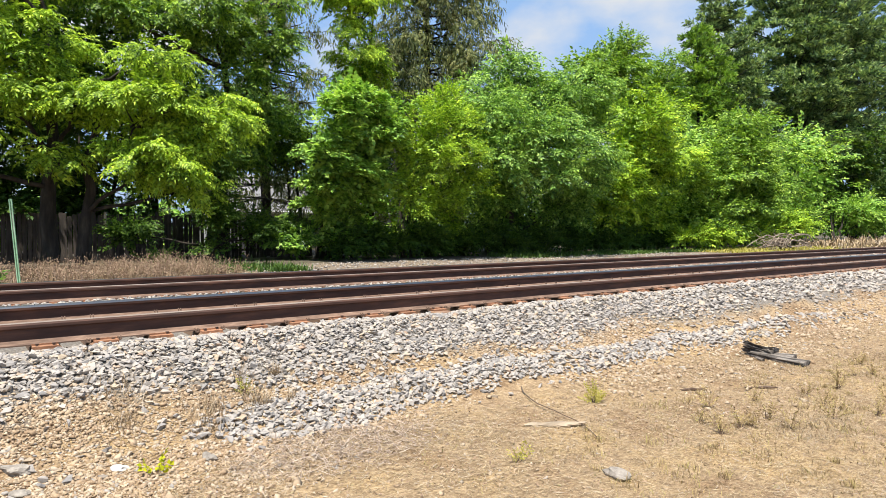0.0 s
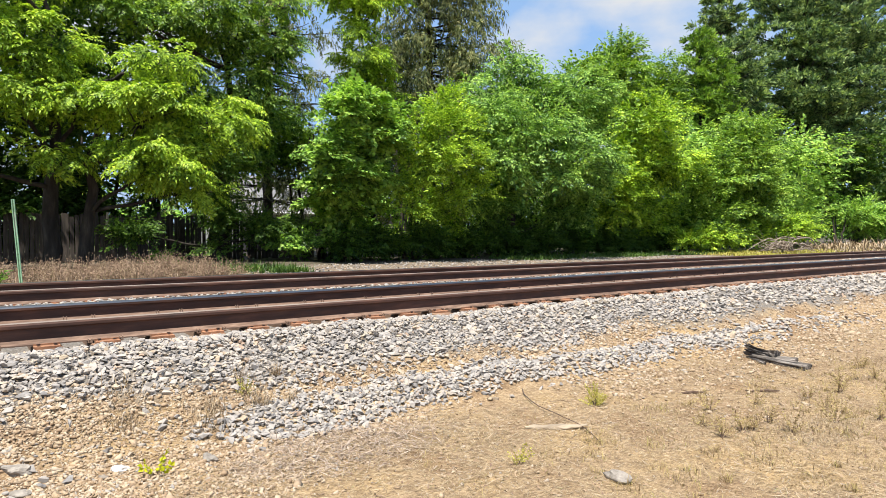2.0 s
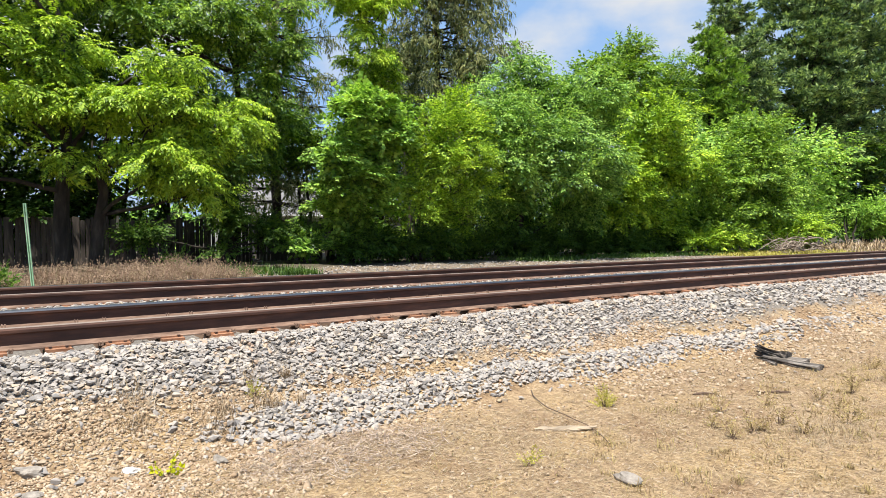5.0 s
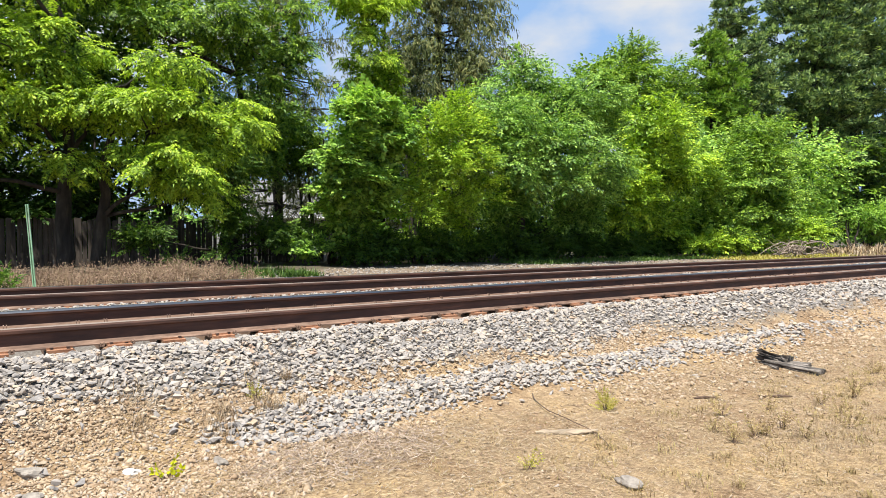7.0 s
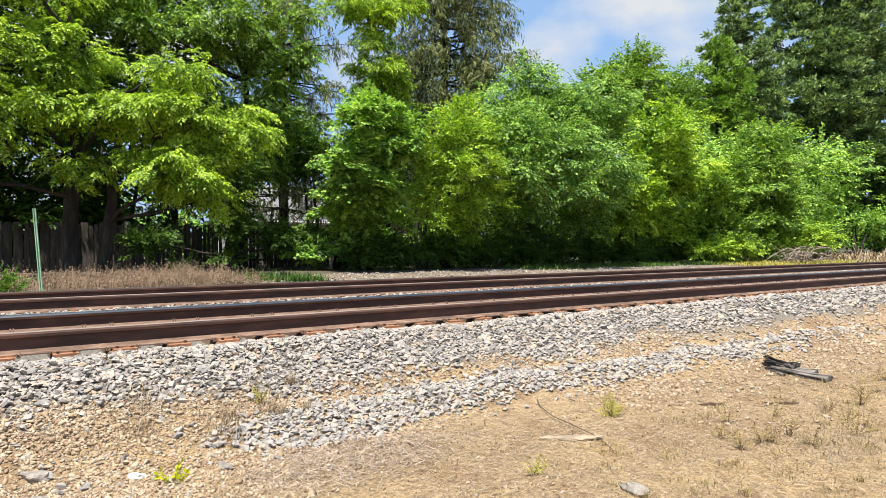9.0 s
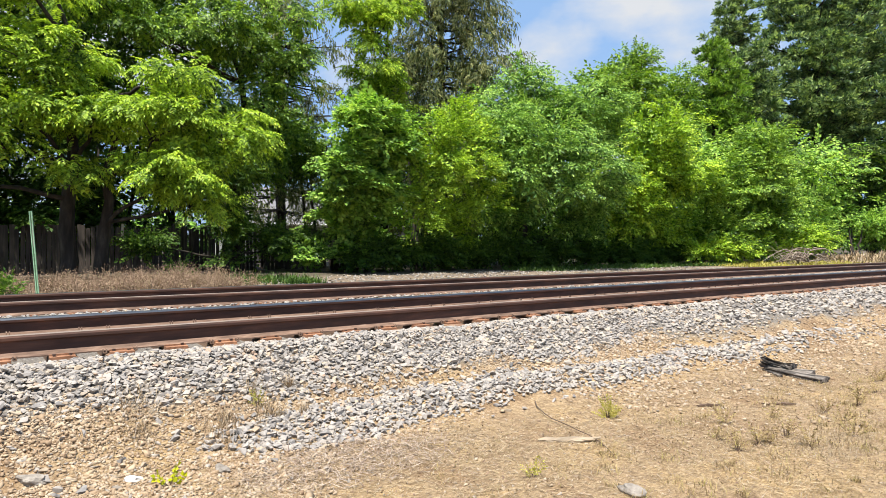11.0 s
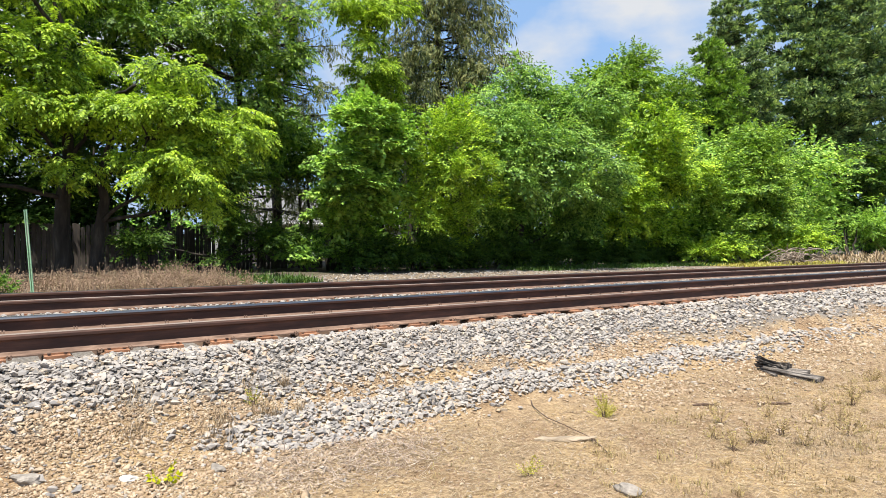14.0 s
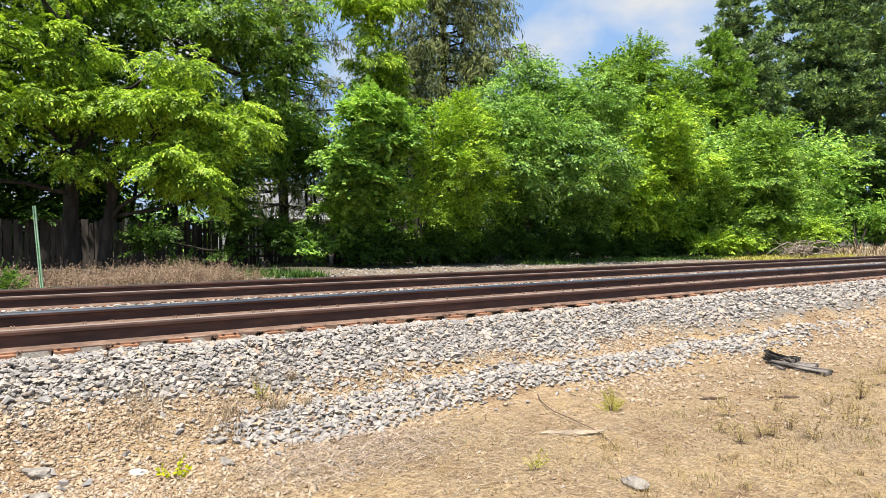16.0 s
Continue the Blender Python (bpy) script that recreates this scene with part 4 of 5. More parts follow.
def build_understory():
    """Shaded undergrowth behind the first row of trees, and the woods beyond."""
    rng = np.random.RandomState(51)
    spots = [(-7, 25), (-2.2, 30.5), (-5, 30), (-4, 27.5), (-1, 28.5), (-10, 22), (-14, 30), (5.0, 28.8), (2.5, 29.5), (7.6, 29.6), (0.4, 31.5), (4.2, 32.0), (-3, 32), (25, 27), (29, 27), (33, 26), (38, 27), (18.5, 26.5), (15.6, 25.8), (21.6, 26.0), (23.6, 25.6), (27.2, 25.6), (31, 26), (36, 25.5), (41, 26), (44, 28), (50, 26), (55, 27), (61, 28), (68, 29), (76, 27), (86, 28), (98, 30)]
    for x, y in spots:
        big = 1 + max(0, x - 20) * 0.012
        rows = [(x + rng.uniform(-1, 1), rng.uniform(0.8, 1.2) * 1.2 * big, 1.7 * big, 1.4 * big), (x + rng.uniform(-1.2, 1.2), 3.2 * big, 1.6 * big, 1.5 * big)]
        if x < 8 and y > 28:
            # tall backdrop in place of dark trees behind, their shade put into the colour
            rows += [(x + rng.uniform(-1, 1), 5.2, 1.9, 1.5), (x + rng.uniform(-1, 1), 7.4, 1.8, 1.5), (x + rng.uniform(-1, 1), 9.6, 1.8, 1.5), (x + rng.uniform(-1, 1), 11.8, 1.6, 1.5)]
        elif x < 1 or x > 40:
            rows.append((x + rng.uniform(-1, 1), 5.4 * big, 1.7 * big, 1.5 * big))
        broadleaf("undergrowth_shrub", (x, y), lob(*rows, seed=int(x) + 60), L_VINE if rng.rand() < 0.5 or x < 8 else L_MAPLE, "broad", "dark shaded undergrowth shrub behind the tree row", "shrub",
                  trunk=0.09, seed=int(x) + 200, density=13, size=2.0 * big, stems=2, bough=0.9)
    ats, ways, ups = [], [], []
    for x in np.arange(-70, 190, 5.0):
        y = 62 + rng.uniform(-4, 10)
        a, w, u, _, _ = lobe_sprays(np.array([x, y, 2.2]), 4.2, 2.6 + rng.uniform(0, 1.4), rng, 0.3, 1.8)
        ats.append(a)
        ways.append(w)
        ups.append(u)
    at, way, up = np.concatenate(ats), np.concatenate(ways), np.concatenate(ups)
    keep = at[:, 2] > 0
    v, f = sprayed("maple", at[keep], way[keep], 5.5 * rng.uniform(0.8, 1.2, keep.sum()), rng, up[keep])
    tagged(new("distant_woods", mesh_of("distant_woods", v, f, [L_MAPLE])), "low green woods far behind the house", "woods", kind="stuff")


build_understory()


# ---- board fence, house ----
def build_fence():
    rng = np.random.RandomState(61)
    y = 27.0
    fence = thing("board_fence", 2.0, y, ground_z(0, y), "weathered dark wooden board fence in the shade", "fence")
    bm = bmesh.new()
    box(bm, 0.14, 0.02, 1.78, (0, 0, 0.91), None, 0.004)
    bmesh.ops.bevel(bm, geom=[e for e in bm.edges if all(v.co.z > 1.78 for v in e.verts) and abs(e.verts[0].co.y - e.verts[1].co.y) > 0.01], offset=0.03, segments=1, affect="EDGES")
    board = bpy.data.meshes.new("board")
    bm.to_mesh(board)
    bm.free()
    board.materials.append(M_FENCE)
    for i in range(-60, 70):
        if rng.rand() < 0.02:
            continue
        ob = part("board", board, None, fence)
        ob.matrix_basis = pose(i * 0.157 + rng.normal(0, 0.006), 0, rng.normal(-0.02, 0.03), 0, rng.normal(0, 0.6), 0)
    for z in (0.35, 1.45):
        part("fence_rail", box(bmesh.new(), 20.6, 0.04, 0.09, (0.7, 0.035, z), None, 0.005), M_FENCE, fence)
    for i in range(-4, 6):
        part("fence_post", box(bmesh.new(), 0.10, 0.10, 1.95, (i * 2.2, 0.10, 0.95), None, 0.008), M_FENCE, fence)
    part("fence_post", box(bmesh.new(), 0.09, 0.03, 0.75, (2.55, -0.03, 1.5), pose(0, 0, 0, 0, 2), 0.006), M_FENCEPALE, fence, "short pale new board nailed on")


def build_house():
    x0, x1, y0, y1, eave, top = 14.9, 27.0, 42.0, 51.0, 2.35, 5.2
    gz = ground_z(0, y0)
    house = thing("house", x0, y0, gz, "single-storey pale house with a grey shingle roof behind the trees", "house")
    w, d, h = x1 - x0, y1 - y0, eave - gz
    bm = bmesh.new()
    box(bm, w, d, h, (w / 2, d / 2, h / 2))
    part("wall", bm, M_SIDING, house, "pale grey clapboard wall")
    lap = bmesh.new()
    box(lap, w + 0.01, 0.022, 0.012, (0, 0, 0))
    lap_me = bpy.data.meshes.new("clapboard")
    lap.to_mesh(lap_me)
    lap.free()
    lap_me.materials.append(M_SIDING)
    for i in range(18):
        part("clapboard", lap_me, None, house).location = (w / 2, -0.012, 0.14 + i * 0.13)
    rise = top - eave
    slope = math.atan2(rise, d / 2 + 0.45)
    for s, yy in ((1, d / 4 - 0.22), (-1, 3 * d / 4 + 0.22)):
        bm = bmesh.new()
        box(bm, w + 0.8, (d / 2 + 0.45) / math.cos(slope), 0.12, (w / 2, yy, h + rise / 2 + 0.02), pose(0, 0, 0, s * math.degrees(slope)), 0.01)
        part("roof", bm, M_ROOF, house, "grey asphalt shingle roof")
    part("fascia", box(bmesh.new(), w + 0.8, 0.04, 0.17, (w / 2, -0.48, h - 0.02), None, 0.005), M_TRIM, house, "white fascia board")
    part("gutter", box(bmesh.new(), w + 0.8, 0.10, 0.09, (w / 2, -0.55, h + 0.03), None, 0.02), M_TRIM, house, "white gutter")
    part("corner_board", box(bmesh.new(), 0.14, 0.03, h, (0.07, -0.03, h / 2), None, 0.005), M_TRIM, house, "white corner board")
    for x in (2.2, 6.5, 9.6):
        win = part("window", box(bmesh.new(), 1.1, 0.05, 1.2, (x, -0.04, h - 1.05), None, 0.01), M_TRIM, house, "white window frame")
        part("pane", box(bmesh.new(), 0.9, 0.02, 1.0, (x, -0.068, h - 1.05)), M_GLASS, win)


build_fence()
build_house()


# ---- post, brush pile, old wood, twigs ----
def build_post():
    root = thing("fence_post", 0.94, 13.5, ground_z(0, 13.5), "leaning green steel U-channel post standing in weeds", "post")
    root.rotation_euler = (radians(1), radians(-4.2), radians(-37))
    bm = bmesh.new()
    box(bm, 0.028, 0.006, 1.78, (0, 0, 0.88), None, 0.001)
    for s in (-1, 1):
        box(bm, 0.006, 0.03, 1.78, (s * 0.015, -0.013, 0.88), None, 0.001)
        box(bm, 0.014, 0.005, 1.78, (s * 0.022, -0.028, 0.88), None, 0.001)
    part("channel", bm, M_POST, root, "green enamelled channel with holes")
    for i in range(16):
        part("hole", box(bmesh.new(), 0.010, 0.003, 0.014, (0, -0.0045, 0.2 + i * 0.1)), M_SPIKE, root)
    part("worn_patch", box(bmesh.new(), 0.022, 0.003, 0.42, (0, -0.0055, 1.34), None, 0.001), M_POSTBARE, root, "paint worn to bare metal")


def build_brush_pile():
    rng = np.random.RandomState(71)
    x0, y0 = 38.4, 18.0
    root = thing("brush_pile", x0, y0, ground_z(0, y0), "pile of dead grey-brown branches in dry grass", "brush pile")
    main = []
    for i in range(34):
        a = rng.uniform(2.4, 3.9) if i % 4 else rng.uniform(-0.9, 0.9)
        ln = rng.uniform(1.2, 3.4)
        foot = np.array([rng.uniform(0.2, 1.4), rng.uniform(-0.5, 0.5), rng.uniform(0.1, 1.0)])
        end = foot + np.array([math.cos(a) * ln, math.sin(a) * ln * 0.35, 0])
        end[2] = rng.uniform(0.0, 0.45)
        s = np.linspace(0, 1, 8)
        p = wavy(foot, end, 8, rng, 0.05)
        p[:, 2] += 0.35 * np.sin(s * math.pi) * rng.rand()
        main.append((p, np.linspace(0.045, 0.012, 8) * rng.uniform(0.5, 1.3)))
        for _ in range(3):
            q = p[rng.randint(2, 7)]
            e = q + rng.normal(0, 0.4, 3) + np.array([-0.3, 0, 0])
            e[2] = max(0.02, e[2])
            main.append((wavy(q, e, 4, rng, 0.03), np.linspace(0.016, 0.006, 4)))
    for line in main:
        v, f = tubes([line], 5)
        part("branch", mesh_of("branch", v, f, [M_STICK], True), None, root)


def splinter(bm, length, width, height, at, turn, seed, rough=0.02):
    """A long broken billet with ragged ends and splits."""
    rng = np.random.RandomState(seed)
    n, k = 15, 10
    rings = []
    for i in range(n):
        s = i / (n - 1)
        thin = 1 - 0.55 * max(0, (s - 0.6) / 0.4) - 0.45 * max(0, (0.12 - s) / 0.12)
        ring = []
        for j in range(k):
            a = 2 * math.pi * j / k
            sq = 1 / max(abs(math.cos(a)), abs(math.sin(a)))
            r = (0.5 + 0.5 * min(sq, 1.4)) * thin * (1 + 0.28 * noise.noise((j * 1.7 + seed, i * 0.35, seed))) + rng.normal(0, 0.11)
            end = rng.normal(0, rough * 2.0) if i in (0, n - 1) else 0
            co = Vector((length * (s - 0.5) + end, 0.5 * width * r * math.cos(a), 0.5 * height * r * math.sin(a) + 0.12 * height * math.sin(s * 5 + seed)))
            ring.append(bm.verts.new(Matrix.Translation(at) @ turn @ co))
        rings.append(ring)
    for a, b in zip(rings, rings[1:]):
        for j in range(k):
            bm.faces.new((a[j], a[(j + 1) % k], b[(j + 1) % k], b[j]))
    bm.faces.new(rings[0][::-1])
    bm.faces.new(rings[-1])
    return bm


def rotten_beam(length, width, height, seed, ragged, hollow=0.0):
    """A squared timber with split, furrowed sides: one end sawn flat, the other rotted away."""
    bm = bmesh.new()
    n, k = 28, 28
    rings = []
    for i in range(n):
        u = i / (n - 1)
        eaten = max(0.0, 1 - u / ragged) if ragged else 0.0
        ring = []
        for j in range(k):
            a = 2 * math.pi * j / k
            c, q = math.cos(a), math.sin(a)
            y = math.copysign(abs(c) ** 0.4, c) * width / 2
            z = math.copysign(abs(q) ** 0.4, q) * height / 2
            furrow = 1 - 0.55 * max(0.0, noise.noise((j * 1.9 + seed, u * 1.6, seed * 0.7)) + 0.1) - 0.16 * noise.noise((j * 0.8, u * 9, seed))
            rot = 1 - eaten * (0.45 + 0.5 * noise.noise((j * 0.5 + seed * 3, 0, seed)))
            sink = hollow * max(0.0, q) * math.sin(u * math.pi) * height
            x = length * (u - 0.5) + eaten * 0.09 * noise.noise((j * 1.3, seed, 4.0))
            ring.append(bm.verts.new((x, y * furrow * rot, z * furrow * rot - sink)))
        rings.append(ring)
    for a, b in zip(rings, rings[1:]):
        for j in range(k):
            bm.faces.new((a[j], a[(j + 1) % k], b[(j + 1) % k], b[j]))
    bm.faces.new(rings[0][::-1])
    bm.faces.new(rings[-1])
    return bm


def build_old_wood():
    x, y = 7.70, 3.62
    root = thing("broken_tie", x, y, float(rough_z(x, y)), "rotten split chunk of an old grey wooden tie on dry grass", "old wood")
    for ln, w, h, at, turn, seed, ragged, hollow, label in (
            (0.70, 0.15, 0.060, (0.02, 0.02, 0.040), (8, 1, -99), 3, 0.5, 0.2, "weathered grey beam with a sawn end"),
            (0.50, 0.12, 0.060, (0.16, 0.14, 0.040), (10, -2, -90), 7, 0.6, 0.0, "split grey side piece"),
            (0.36, 0.22, 0.12, (0.16, 0.29, 0.110), (-14, 9, -84), 5, 1.1, 0.30, "dark rotten upper slab"),
            (0.34, 0.12, 0.090, (0.20, 0.34, 0.050), (0, 8, -66), 9, 0.9, 0.0, "dark rotten lump"),
            (0.22, 0.05, 0.030, (-0.10, 0.20, 0.025), (0, 3, -120), 11, 0.9, 0.0, "")):
        part("billet", rotten_beam(ln, w, h, seed, ragged, hollow), M_OLDWOOD, root, label).matrix_basis = pose(*at, *turn)


def build_litter():
    rng = np.random.RandomState(81)
    # a thin arched twig, and a flat pale piece of wood under it
    a, b = np.array([4.42, 4.55, 0.02]), np.array([3.76, 3.10, 0.015])
    p = wavy(a, b, 12, rng, 0.006)
    z0 = rough_z(p[:, 0], p[:, 1])
    p[:, 2] = z0 + 0.01 + 0.025 * np.sin(np.linspace(0, math.pi, 12))
    p[:, 0] += -0.07 * np.sin(np.linspace(0, 1.7 * math.pi, 12))
    v, f = tubes([(p, np.linspace(0.006, 0.003, 12))], 5)
    tagged(new("twig", mesh_of("twig", v, f, [M_TWIG], True)), "thin dark curved twig lying on dry dirt", "twig")
    for x, y, ln, w, ang, sd, mat, nm, lb in ((3.80, 3.52, 0.48, 0.09, -29, 2, M_PALEWOOD, "wood_strip", "flat bleached strip of wood on the dirt"),
                                               (6.35, 3.15, 0.30, 0.025, -40, 4, M_TWIG, "dead_stick", "short dark dead stick on dry grass"),
                                               (5.7, 3.5, 0.22, 0.02, -25, 6, M_TWIG, "dead_stick", "short dark dead stick on dry grass")):
        ob = new(nm)
        tagged(ob, lb, "wood")
        ob.location = (x, y, float(rough_z(x, y)))
        part("strip", splinter(bmesh.new(), ln, w, 0.03, (0, 0, 0.014), pose(0, 0, 0, 0, 0, ang), sd, 0.01), mat, ob)
    for x, y, s, mat, lb in ((0.82, 4.54, 0.085, M_WHITESTONE, "pale white stone among tan pebbles"), (3.36, 2.58, 0.15, M_GREYSTONE, "flat grey stone sunk in dry grass"), (0.28, 4.75, 0.13, M_GREYSTONE, "flat grey stone among pebbles"),
                             (1.35, 4.40, 0.09, M_GREYSTONE, "grey stone among pebbles"), (0.28, 4.45, 0.09, M_GREYSTONE, "grey stone among pebbles")):
        bm = bmesh.new()
        bmesh.ops.create_icosphere(bm, subdivisions=3, radius=0.5)
        for vv in bm.verts:
            n = noise.noise(vv.co * 2.3 + Vector((x, y, 0)) * 7)
            vv.co = vv.co * (1 + 0.5 * n + 0.12 * noise.noise(vv.co * 9)) * s
            vv.co.z *= 0.55
            vv.co.x *= 1.35
            vv.co.y *= 0.8
        me = bpy.data.meshes.new("stone")
        bm.to_mesh(me)
        bm.free()
        me.materials.append(mat)
        ob = tagged(new("field_stone", me), lb, "stone")
        ob.location = (x, y, float(rough_z(x, y)) + s * 0.10)
        ob.rotation_euler = (0, radians(6), radians(-62 + 40 * math.sin(9 * x)))


build_post()
build_brush_pile()
build_old_wood()
build_litter()


# ---- grasses and weeds ----
def blades(x, y, z, heading, height, width, lean, rng):
    """Bent three-point blades, two quads each."""
    n = len(x)
    way = np.stack([np.cos(heading), np.sin(heading), np.zeros(n)], 1)
    side = np.stack([-np.sin(heading), np.cos(heading), np.zeros(n)], 1) * width[:, None] / 2
    base = np.stack([x, y, z], 1)
    mid = base + way * (lean * height * 0.35)[:, None] + np.array([0, 0, 1.0]) * (height * 0.6 * np.sqrt(np.maximum(0.02, 1 - (lean * 0.9) ** 2)))[:, None]
    tip = base + way * (lean * height)[:, None] + np.array([0, 0, 1.0]) * (height * np.sqrt(np.maximum(0.01, 1 - lean ** 2)))[:, None]
    v = np.stack([base - side, base + side, mid + side * 0.8, mid - side * 0.8, tip + side * 0.15, tip - side * 0.15], 1)
    i = np.arange(n)[:, None] * 6
    f = np.concatenate([i + np.array([[0, 1, 2, 3]]), i + np.array([[3, 2, 4, 5]])], 0)
    return v.reshape(-1, 3), f


def straw_patch(name, n, area, height, width, lean, mat, label, seed, category="grass", density=None, clump=0):
    rng = np.random.RandomState(seed)
    x0, x1, y0, y1 = area
    if clump:
        cx, cy = rng.uniform(x0, x1, clump), rng.uniform(y0, y1, clump)
        k = rng.randint(0, clump, n)
        sp = rng.uniform(0.02, 0.09, clump)[k]
        x, y = cx[k] + rng.normal(0, 1, n) * sp, cy[k] + rng.normal(0, 1, n) * sp
    else:
        x, y = rng.uniform(x0, x1, n), rng.uniform(y0, y1, n)
    if density is not None:
        ok = rng.rand(n) < density(x, y)
        x, y = x[ok], y[ok]
    n = len(x)
    z = rough_z(x, y) - 0.005
    v, f = blades(x, y, z, rng.uniform(0, 6.28, n), height * rng.lognormal(0, 0.35, n), width * rng.uniform(0.6, 1.4, n), np.clip(rng.normal(lean, 0.18, n), 0, 0.99), rng)
    return tagged(new(name, mesh_of(name, v, f, [mat])), label, category, kind="stuff")


def dirt_only(x, y):
    edge = 4.55 - 0.10 * np.sin(1.7 * x) - 0.35 * np.clip(1.9 - x, 0, 3)
    patchy = 0.55 + 0.45 * np.sin(2.3 * x + 1.1 * y) * np.sin(1.9 * y - 0.8 * x)
    return np.clip((edge - y) / 0.25, 0, 1) * patchy


def litter(name, n, area, length, width, mat, label, seed, density, tilt=0.16, grow=1.0):
    """Loose flat pieces lying every way on the ground, one face each."""
    rng = np.random.RandomState(seed)
    x0, x1, y0, y1 = area
    x, y = x0 + (x1 - x0) * rng.rand(n) ** grow, rng.uniform(y0, y1, n)
    ok = rng.rand(n) < density(x, y)
    x, y = x[ok], y[ok]
    n = len(x)
    a = rng.uniform(0, 6.28, n)
    ln, wd = length * rng.lognormal(0, 0.4, n), width * rng.uniform(0.6, 1.4, n)
    way = unit(np.stack([np.cos(a), np.sin(a), rng.normal(0, tilt, n)], 1)) * ln[:, None] / 2
    side = unit(np.stack([-np.sin(a), np.cos(a), rng.normal(0, 2 * tilt, n)], 1)) * wd[:, None] / 2
    c = np.stack([x, y, rough_z(x, y) + np.abs(way[:, 2]) + rng.uniform(0.001, 0.010, n)], 1)
    v = np.stack([c - way - side * 0.5, c - way * 0.2 + side, c + way, c - way * 0.2 - side], 1).reshape(-1, 3)
    return tagged(new(name, mesh_of(name, v, np.arange(len(v)).reshape(-1, 4), [mat])), label, "litter", kind="stuff")


def patchy_dirt(x, y):
    return dirt_only(x, y) * 0.75 + 0.25 * (y < 4.3)


def grey_tangle(x, y):
    return np.clip(1.5 - ((x - 2.2) / 0.75) ** 2 - ((y - 4.1) / 0.42) ** 2, 0, 1)


litter("dry_straw", 150000, (1.0, 12, 0.9, 4.7), 0.045, 0.004, M_STRAW, "flattened dry tan straw over dirt", 91, patchy_dirt, grow=1.3)
litter("dead_leaf_bits", 16000, (0.8, 11, 1.0, 4.7), 0.018, 0.011, M_WEED, "small curled brown bits of dead leaves", 191, patchy_dirt, 0.5, 1.3)
litter("pebble_bed_straw", 9000, (-0.2, 3.4, 3.6, 5.3), 0.05, 0.004, M_STRAW, "loose dry stalks between tan pebbles", 192, lambda x, y: 0.5 + 0.5 * np.sin(3.3 * x + y) * np.sin(2.9 * y - x), 0.3)
litter("grey_straw", 7000, (1.2, 3.3, 3.5, 4.75), 0.08, 0.0045, M_GREYSTRAW, "tangle of grey dry stems", 92, grey_tangle, 0.22)
straw_patch("short_dry_grass", 15000, (2.2, 12, 1.0, 4.3), 0.026, 0.004, 0.8, M_DRYGRASS, "short yellowing dry grass", 93, density=dirt_only, clump=700)
straw_patch("yellow_tufts", 7000, (3.2, 9.0, 1.3, 3.5), 0.045, 0.004, 0.65, M_DRYGRASS, "taller yellow-brown dry grass tufts", 94, clump=150)
straw_patch("wispy_grass", 3000, (4.9, 5.9, 1.95, 2.6), 0.05, 0.003, 0.93, M_STRAW, "pale wispy dry grass heads", 193, density=lambda x, y: np.clip(1.3 - ((x - 5.4) / 0.45) ** 2 - ((y - 2.28) / 0.28) ** 2, 0, 1))
straw_patch("bank_grass", 900, (0.6, 2.4, 4.7, 5.3), 0.10, 0.004, 0.6, M_STRAW, "thin dry stems between the stones", 95, clump=9)


def build_weeds():
    """Dead brown weeds beyond the far track, with seed heads; green patches beside them."""
    rng = np.random.RandomState(96)
    plants = 520
    px, py = rng.uniform(-3.5, 5.6, plants), rng.uniform(15.0, 18.6, plants)
    ph = rng.uniform(0.32, 0.80, plants) * (0.85 + 0.2 * np.sin(1.9 * px) * np.sin(1.3 * py + px))
    n = plants * 12
    k = np.repeat(np.arange(plants), 12)
    x, y = px[k] + rng.normal(0, 0.03, n), py[k] + rng.normal(0, 0.03, n)
    z, h = rough_z(x, y), ph[k] * rng.uniform(0.55, 1.05, n)
    a, lean = rng.uniform(0, 6.28, n), np.clip(np.abs(rng.normal(0.35, 0.25, n)), 0, 0.9)
    v1, f1 = blades(x, y, z, a, h, np.full(n, 0.008), lean, rng)
    m = 60000
    q = rng.randint(0, n, m)
    s = rng.uniform(0.4, 1.03, m) ** 0.8
    hx, hy = x[q] + np.cos(a[q]) * lean[q] * h[q] * s + rng.normal(0, 0.028, m), y[q] + np.sin(a[q]) * lean[q] * h[q] * s + rng.normal(0, 0.028, m)
    hz = z[q] + h[q] * s * np.sqrt(1 - lean[q] ** 2) + rng.normal(0, 0.015, m)
    c = np.stack([hx, hy, hz], 1)
    e1 = unit(rng.normal(0, 1, (m, 3))) * rng.uniform(0.010, 0.026, (m, 1))
    e2 = unit(np.cross(e1, rng.normal(0, 1, (m, 3)))) * rng.uniform(0.005, 0.012, (m, 1))
    v2, f2 = np.stack([c - e1, c + e2, c + e1, c - e2], 1).reshape(-1, 3), np.arange(4 * m).reshape(-1, 4)
    v, f = np.concatenate([v1, v2]), np.concatenate([f1, f2 + len(v1)])
    tagged(new("dead_weeds", mesh_of("dead_weeds", v, f, [M_WEED])), "band of dead brown weeds with seed heads", "weeds", kind="stuff")


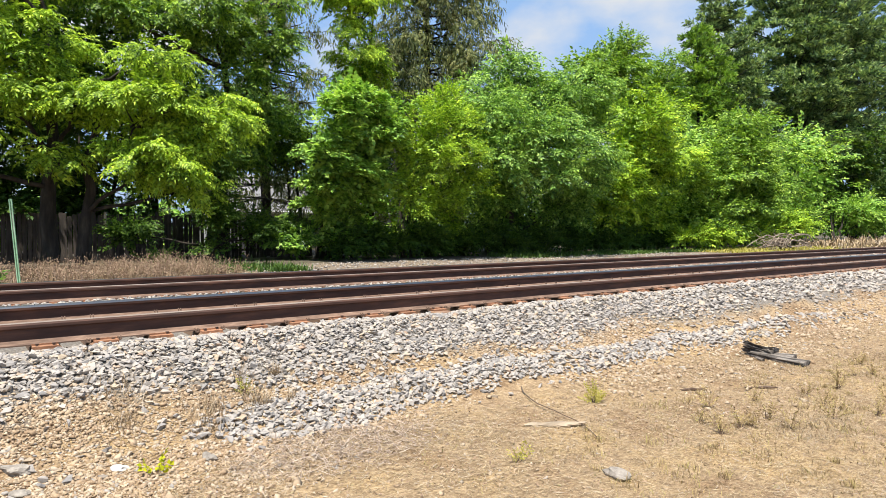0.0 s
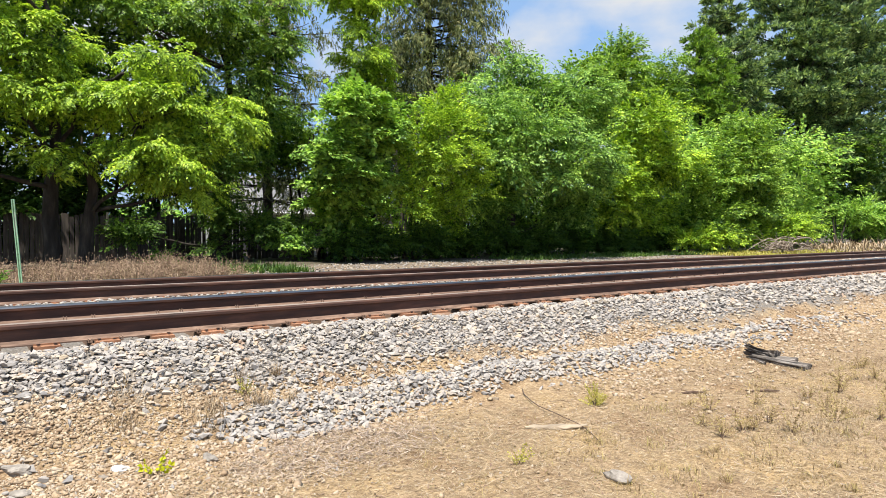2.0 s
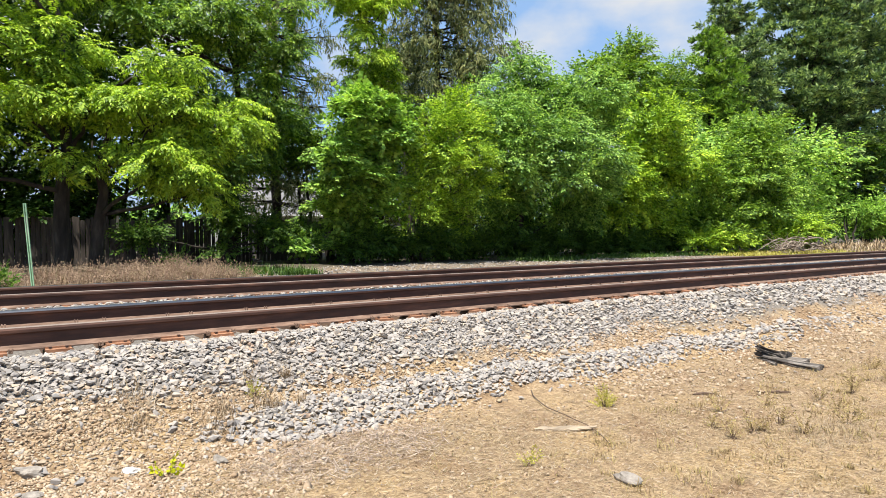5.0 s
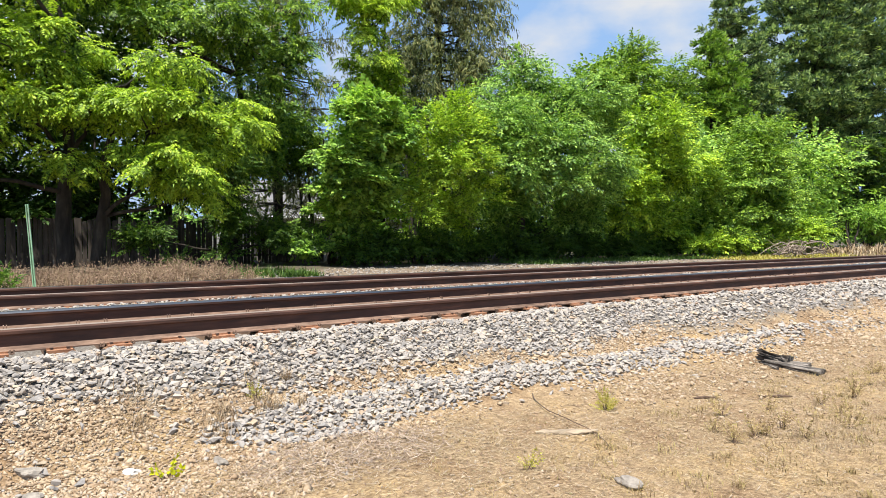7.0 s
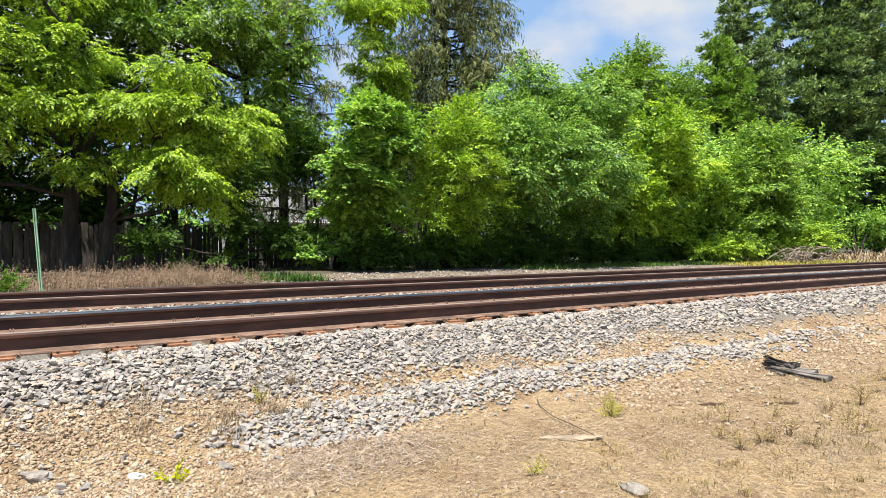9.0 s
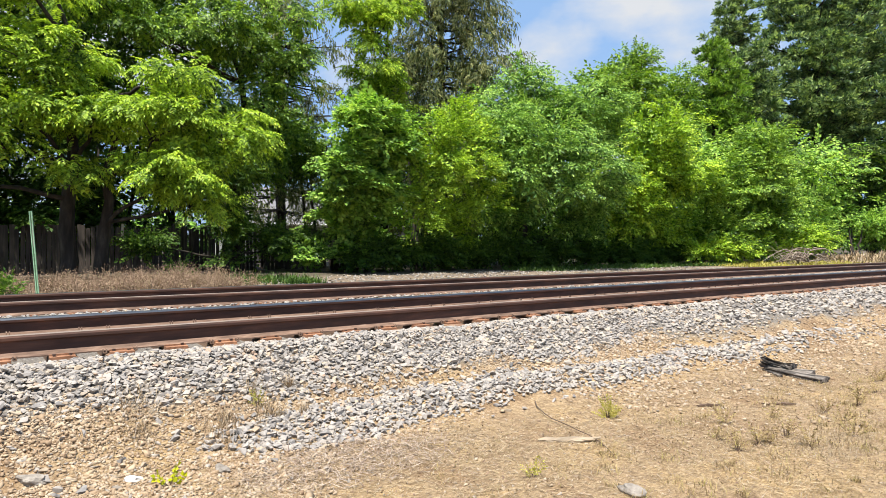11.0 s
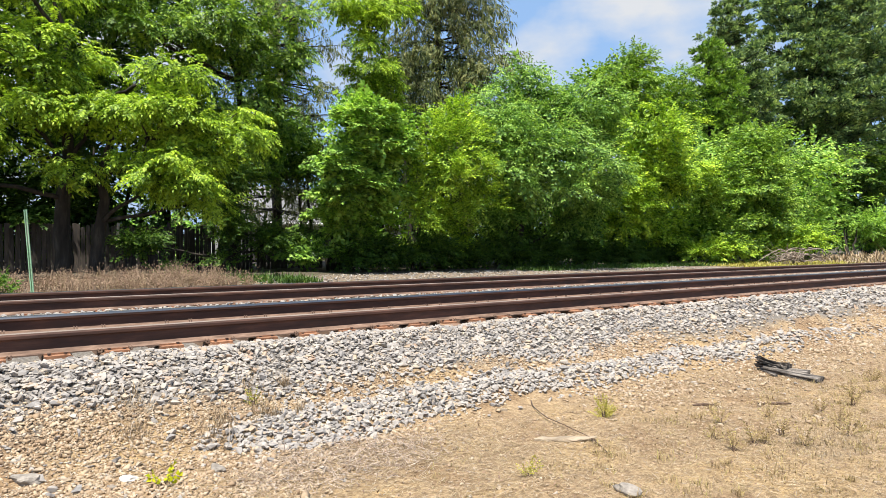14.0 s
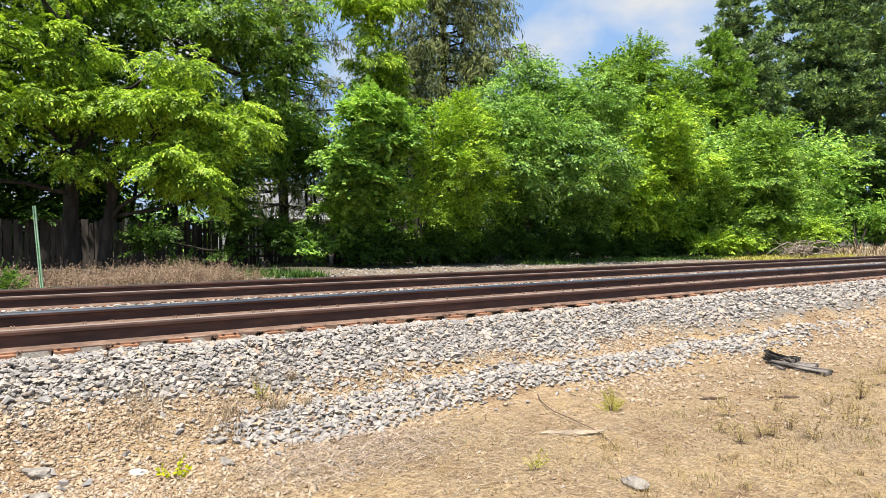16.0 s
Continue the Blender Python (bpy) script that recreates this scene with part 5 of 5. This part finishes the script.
build_weeds()
straw_patch("far_dry_grass", 9000, (-6, 6, 13.6, 15.6), 0.16, 0.012, 0.5, M_STRAW, "short pale dry grass beside the far track", 97)
straw_patch("green_grass", 7000, (5.2, 8.4, 17.4, 20.4), 0.17, 0.022, 0.5, M_GRASS, "lush green grass under the trees", 98, density=lambda x, y: 0.5 + 0.5 * np.sin(2.2 * x) * np.sin(1.7 * y))
straw_patch("green_verge", 11000, (19, 34, 19.4, 21.8), 0.12, 0.035, 0.55, M_GRASS, "green grass along the foot of the shrubs", 99, density=lambda x, y: np.clip((y - 19.0 + 0.6 * np.sin(x)) / 1.5, 0, 1))
straw_patch("yellow_verge", 11000, (32, 64, 17.0, 22.0), 0.13, 0.04, 0.65, M_YELLOW, "yellow-green meadow grass by the brush pile", 100)
straw_patch("dry_bank", 9000, (46, 110, 17, 22.5), 0.42, 0.07, 0.5, M_STRAW, "tall pale dry grass on the bank under the pines", 102)
straw_patch("pale_meadow", 11000, (44, 120, 14.5, 18.5), 0.16, 0.06, 0.45, M_STRAW, "pale dry meadow grass far along the track", 101)


def leafy_tuft(name, x, y, r, h, n, spray, mat, size, label, seed):
    rng = np.random.RandomState(seed)
    root = thing(name, x, y, float(rough_z(x, y)), label, "plant")
    d = unit(rng.normal(0, 1, (n, 3)))
    d[:, 2] = np.abs(d[:, 2])
    at = d * np.array([r, r, h]) * rng.uniform(0.2, 0.9, (n, 1))
    v, f = sprayed(spray, at, unit(d + np.array([0, 0, 0.5])), size * rng.uniform(0.7, 1.3, n), rng, any_up(n, rng))
    part("leaves", mesh_of("leaves", v, f, [mat]), None, root)
    stems = [(wavy((0, 0, -0.02), q, 4, rng, 0.004), np.linspace(0.004, 0.002, 4)) for q in at[:min(n, 14)]]
    v, f = tubes(stems, 4)
    part("stem", mesh_of("stem", v, f, [M_TWIG]), None, root)
    return root


leafy_tuft("yellow_weed", 4.60, 3.80, 0.06, 0.15, 70, "small", M_YELLOW, 0.17, "small yellow-green weed standing in dry dirt", 111)
leafy_tuft("sprout", 1.0, 4.33, 0.05, 0.07, 6, "maple", M_SPROUT, 0.22, "tiny lime-green sprout among pebbles", 112)
leafy_tuft("small_weed", 3.02, 3.14, 0.04, 0.06, 10, "small", M_YELLOW, 0.2, "small green weed in straw", 113)
leafy_tuft("small_weed", 1.86, 5.12, 0.04, 0.09, 14, "small", M_YELLOW, 0.2, "small yellow weed between ballast stones", 114)
for i, (x, y, s) in enumerate(((4.75, 19.5, 1.0), (0.4, 15.2, 0.6))):
    leafy_tuft("green_weed", x, y, 0.45 * s, 0.75 * s, 70, "broad", L_VINE, 0.7, "leafy green weed before the trees", 120 + i)
for i in range(26):
    r = random.Random(i)
    leafy_tuft("dry_weed", r.uniform(4.2, 8.6), r.uniform(1.5, 3.1), r.uniform(0.02, 0.06), r.uniform(0.03, 0.11), 15, "small", M_DRYGRASS, 0.2, "withered yellow-brown weed in dry grass", 140 + i)


# ---- wind in the leaves ----
POPLAR_SWAY = ((0, 0.3), (0.5, 0.1), (1, -0.4), (1.5, -0.8), (2, -0.8), (2.5, -1.1), (3, -1.0), (3.5, -0.8), (4, -0.4), (5.2, -0.5), (6.5, -0.4), (7, -0.4), (8, -0.3), (9, -0.3), (10.2, 0.1), (11.5, 0.3), (12, 0.1),
               (12.5, 0.3), (13, 0.5), (13.5, 0.7), (14, 0.9), (14.5, 0.8), (15, 1.1), (15.5, 1.1), (16, 0.9))


def motions():
    walk(poplar[0], [(t, pose(0, 0, 0, 0, a, 0)) for t, a in POPLAR_SWAY])
    for i, (crown, size, pace) in enumerate(((walnut_a[0], 0.28, 2.3), (walnut_a[1], 0.35, 1.9), (walnut_b[0], 0.4, 2.1), (walnut_b[1], 0.5, 1.7), (walnut_c[0], 0.2, 2.6), (walnut_d[0], 0.25, 2.4), (elm[0], 0.15, 2.2), (pine_b[0], 0.12, 3.0))):
        rows = []
        for k in range(33):
            t = k * 0.5
            a = size * (math.sin(2 * math.pi * t / (pace * 1.7) + i) + 0.5 * math.sin(2 * math.pi * t / pace + 2 * i))
            b = 0.6 * size * math.sin(2 * math.pi * t / (pace * 1.3) + 3 * i)
            rows.append((t, pose(0, 0, 0, b, a, 0)))
        walk(crown, rows)


motions()
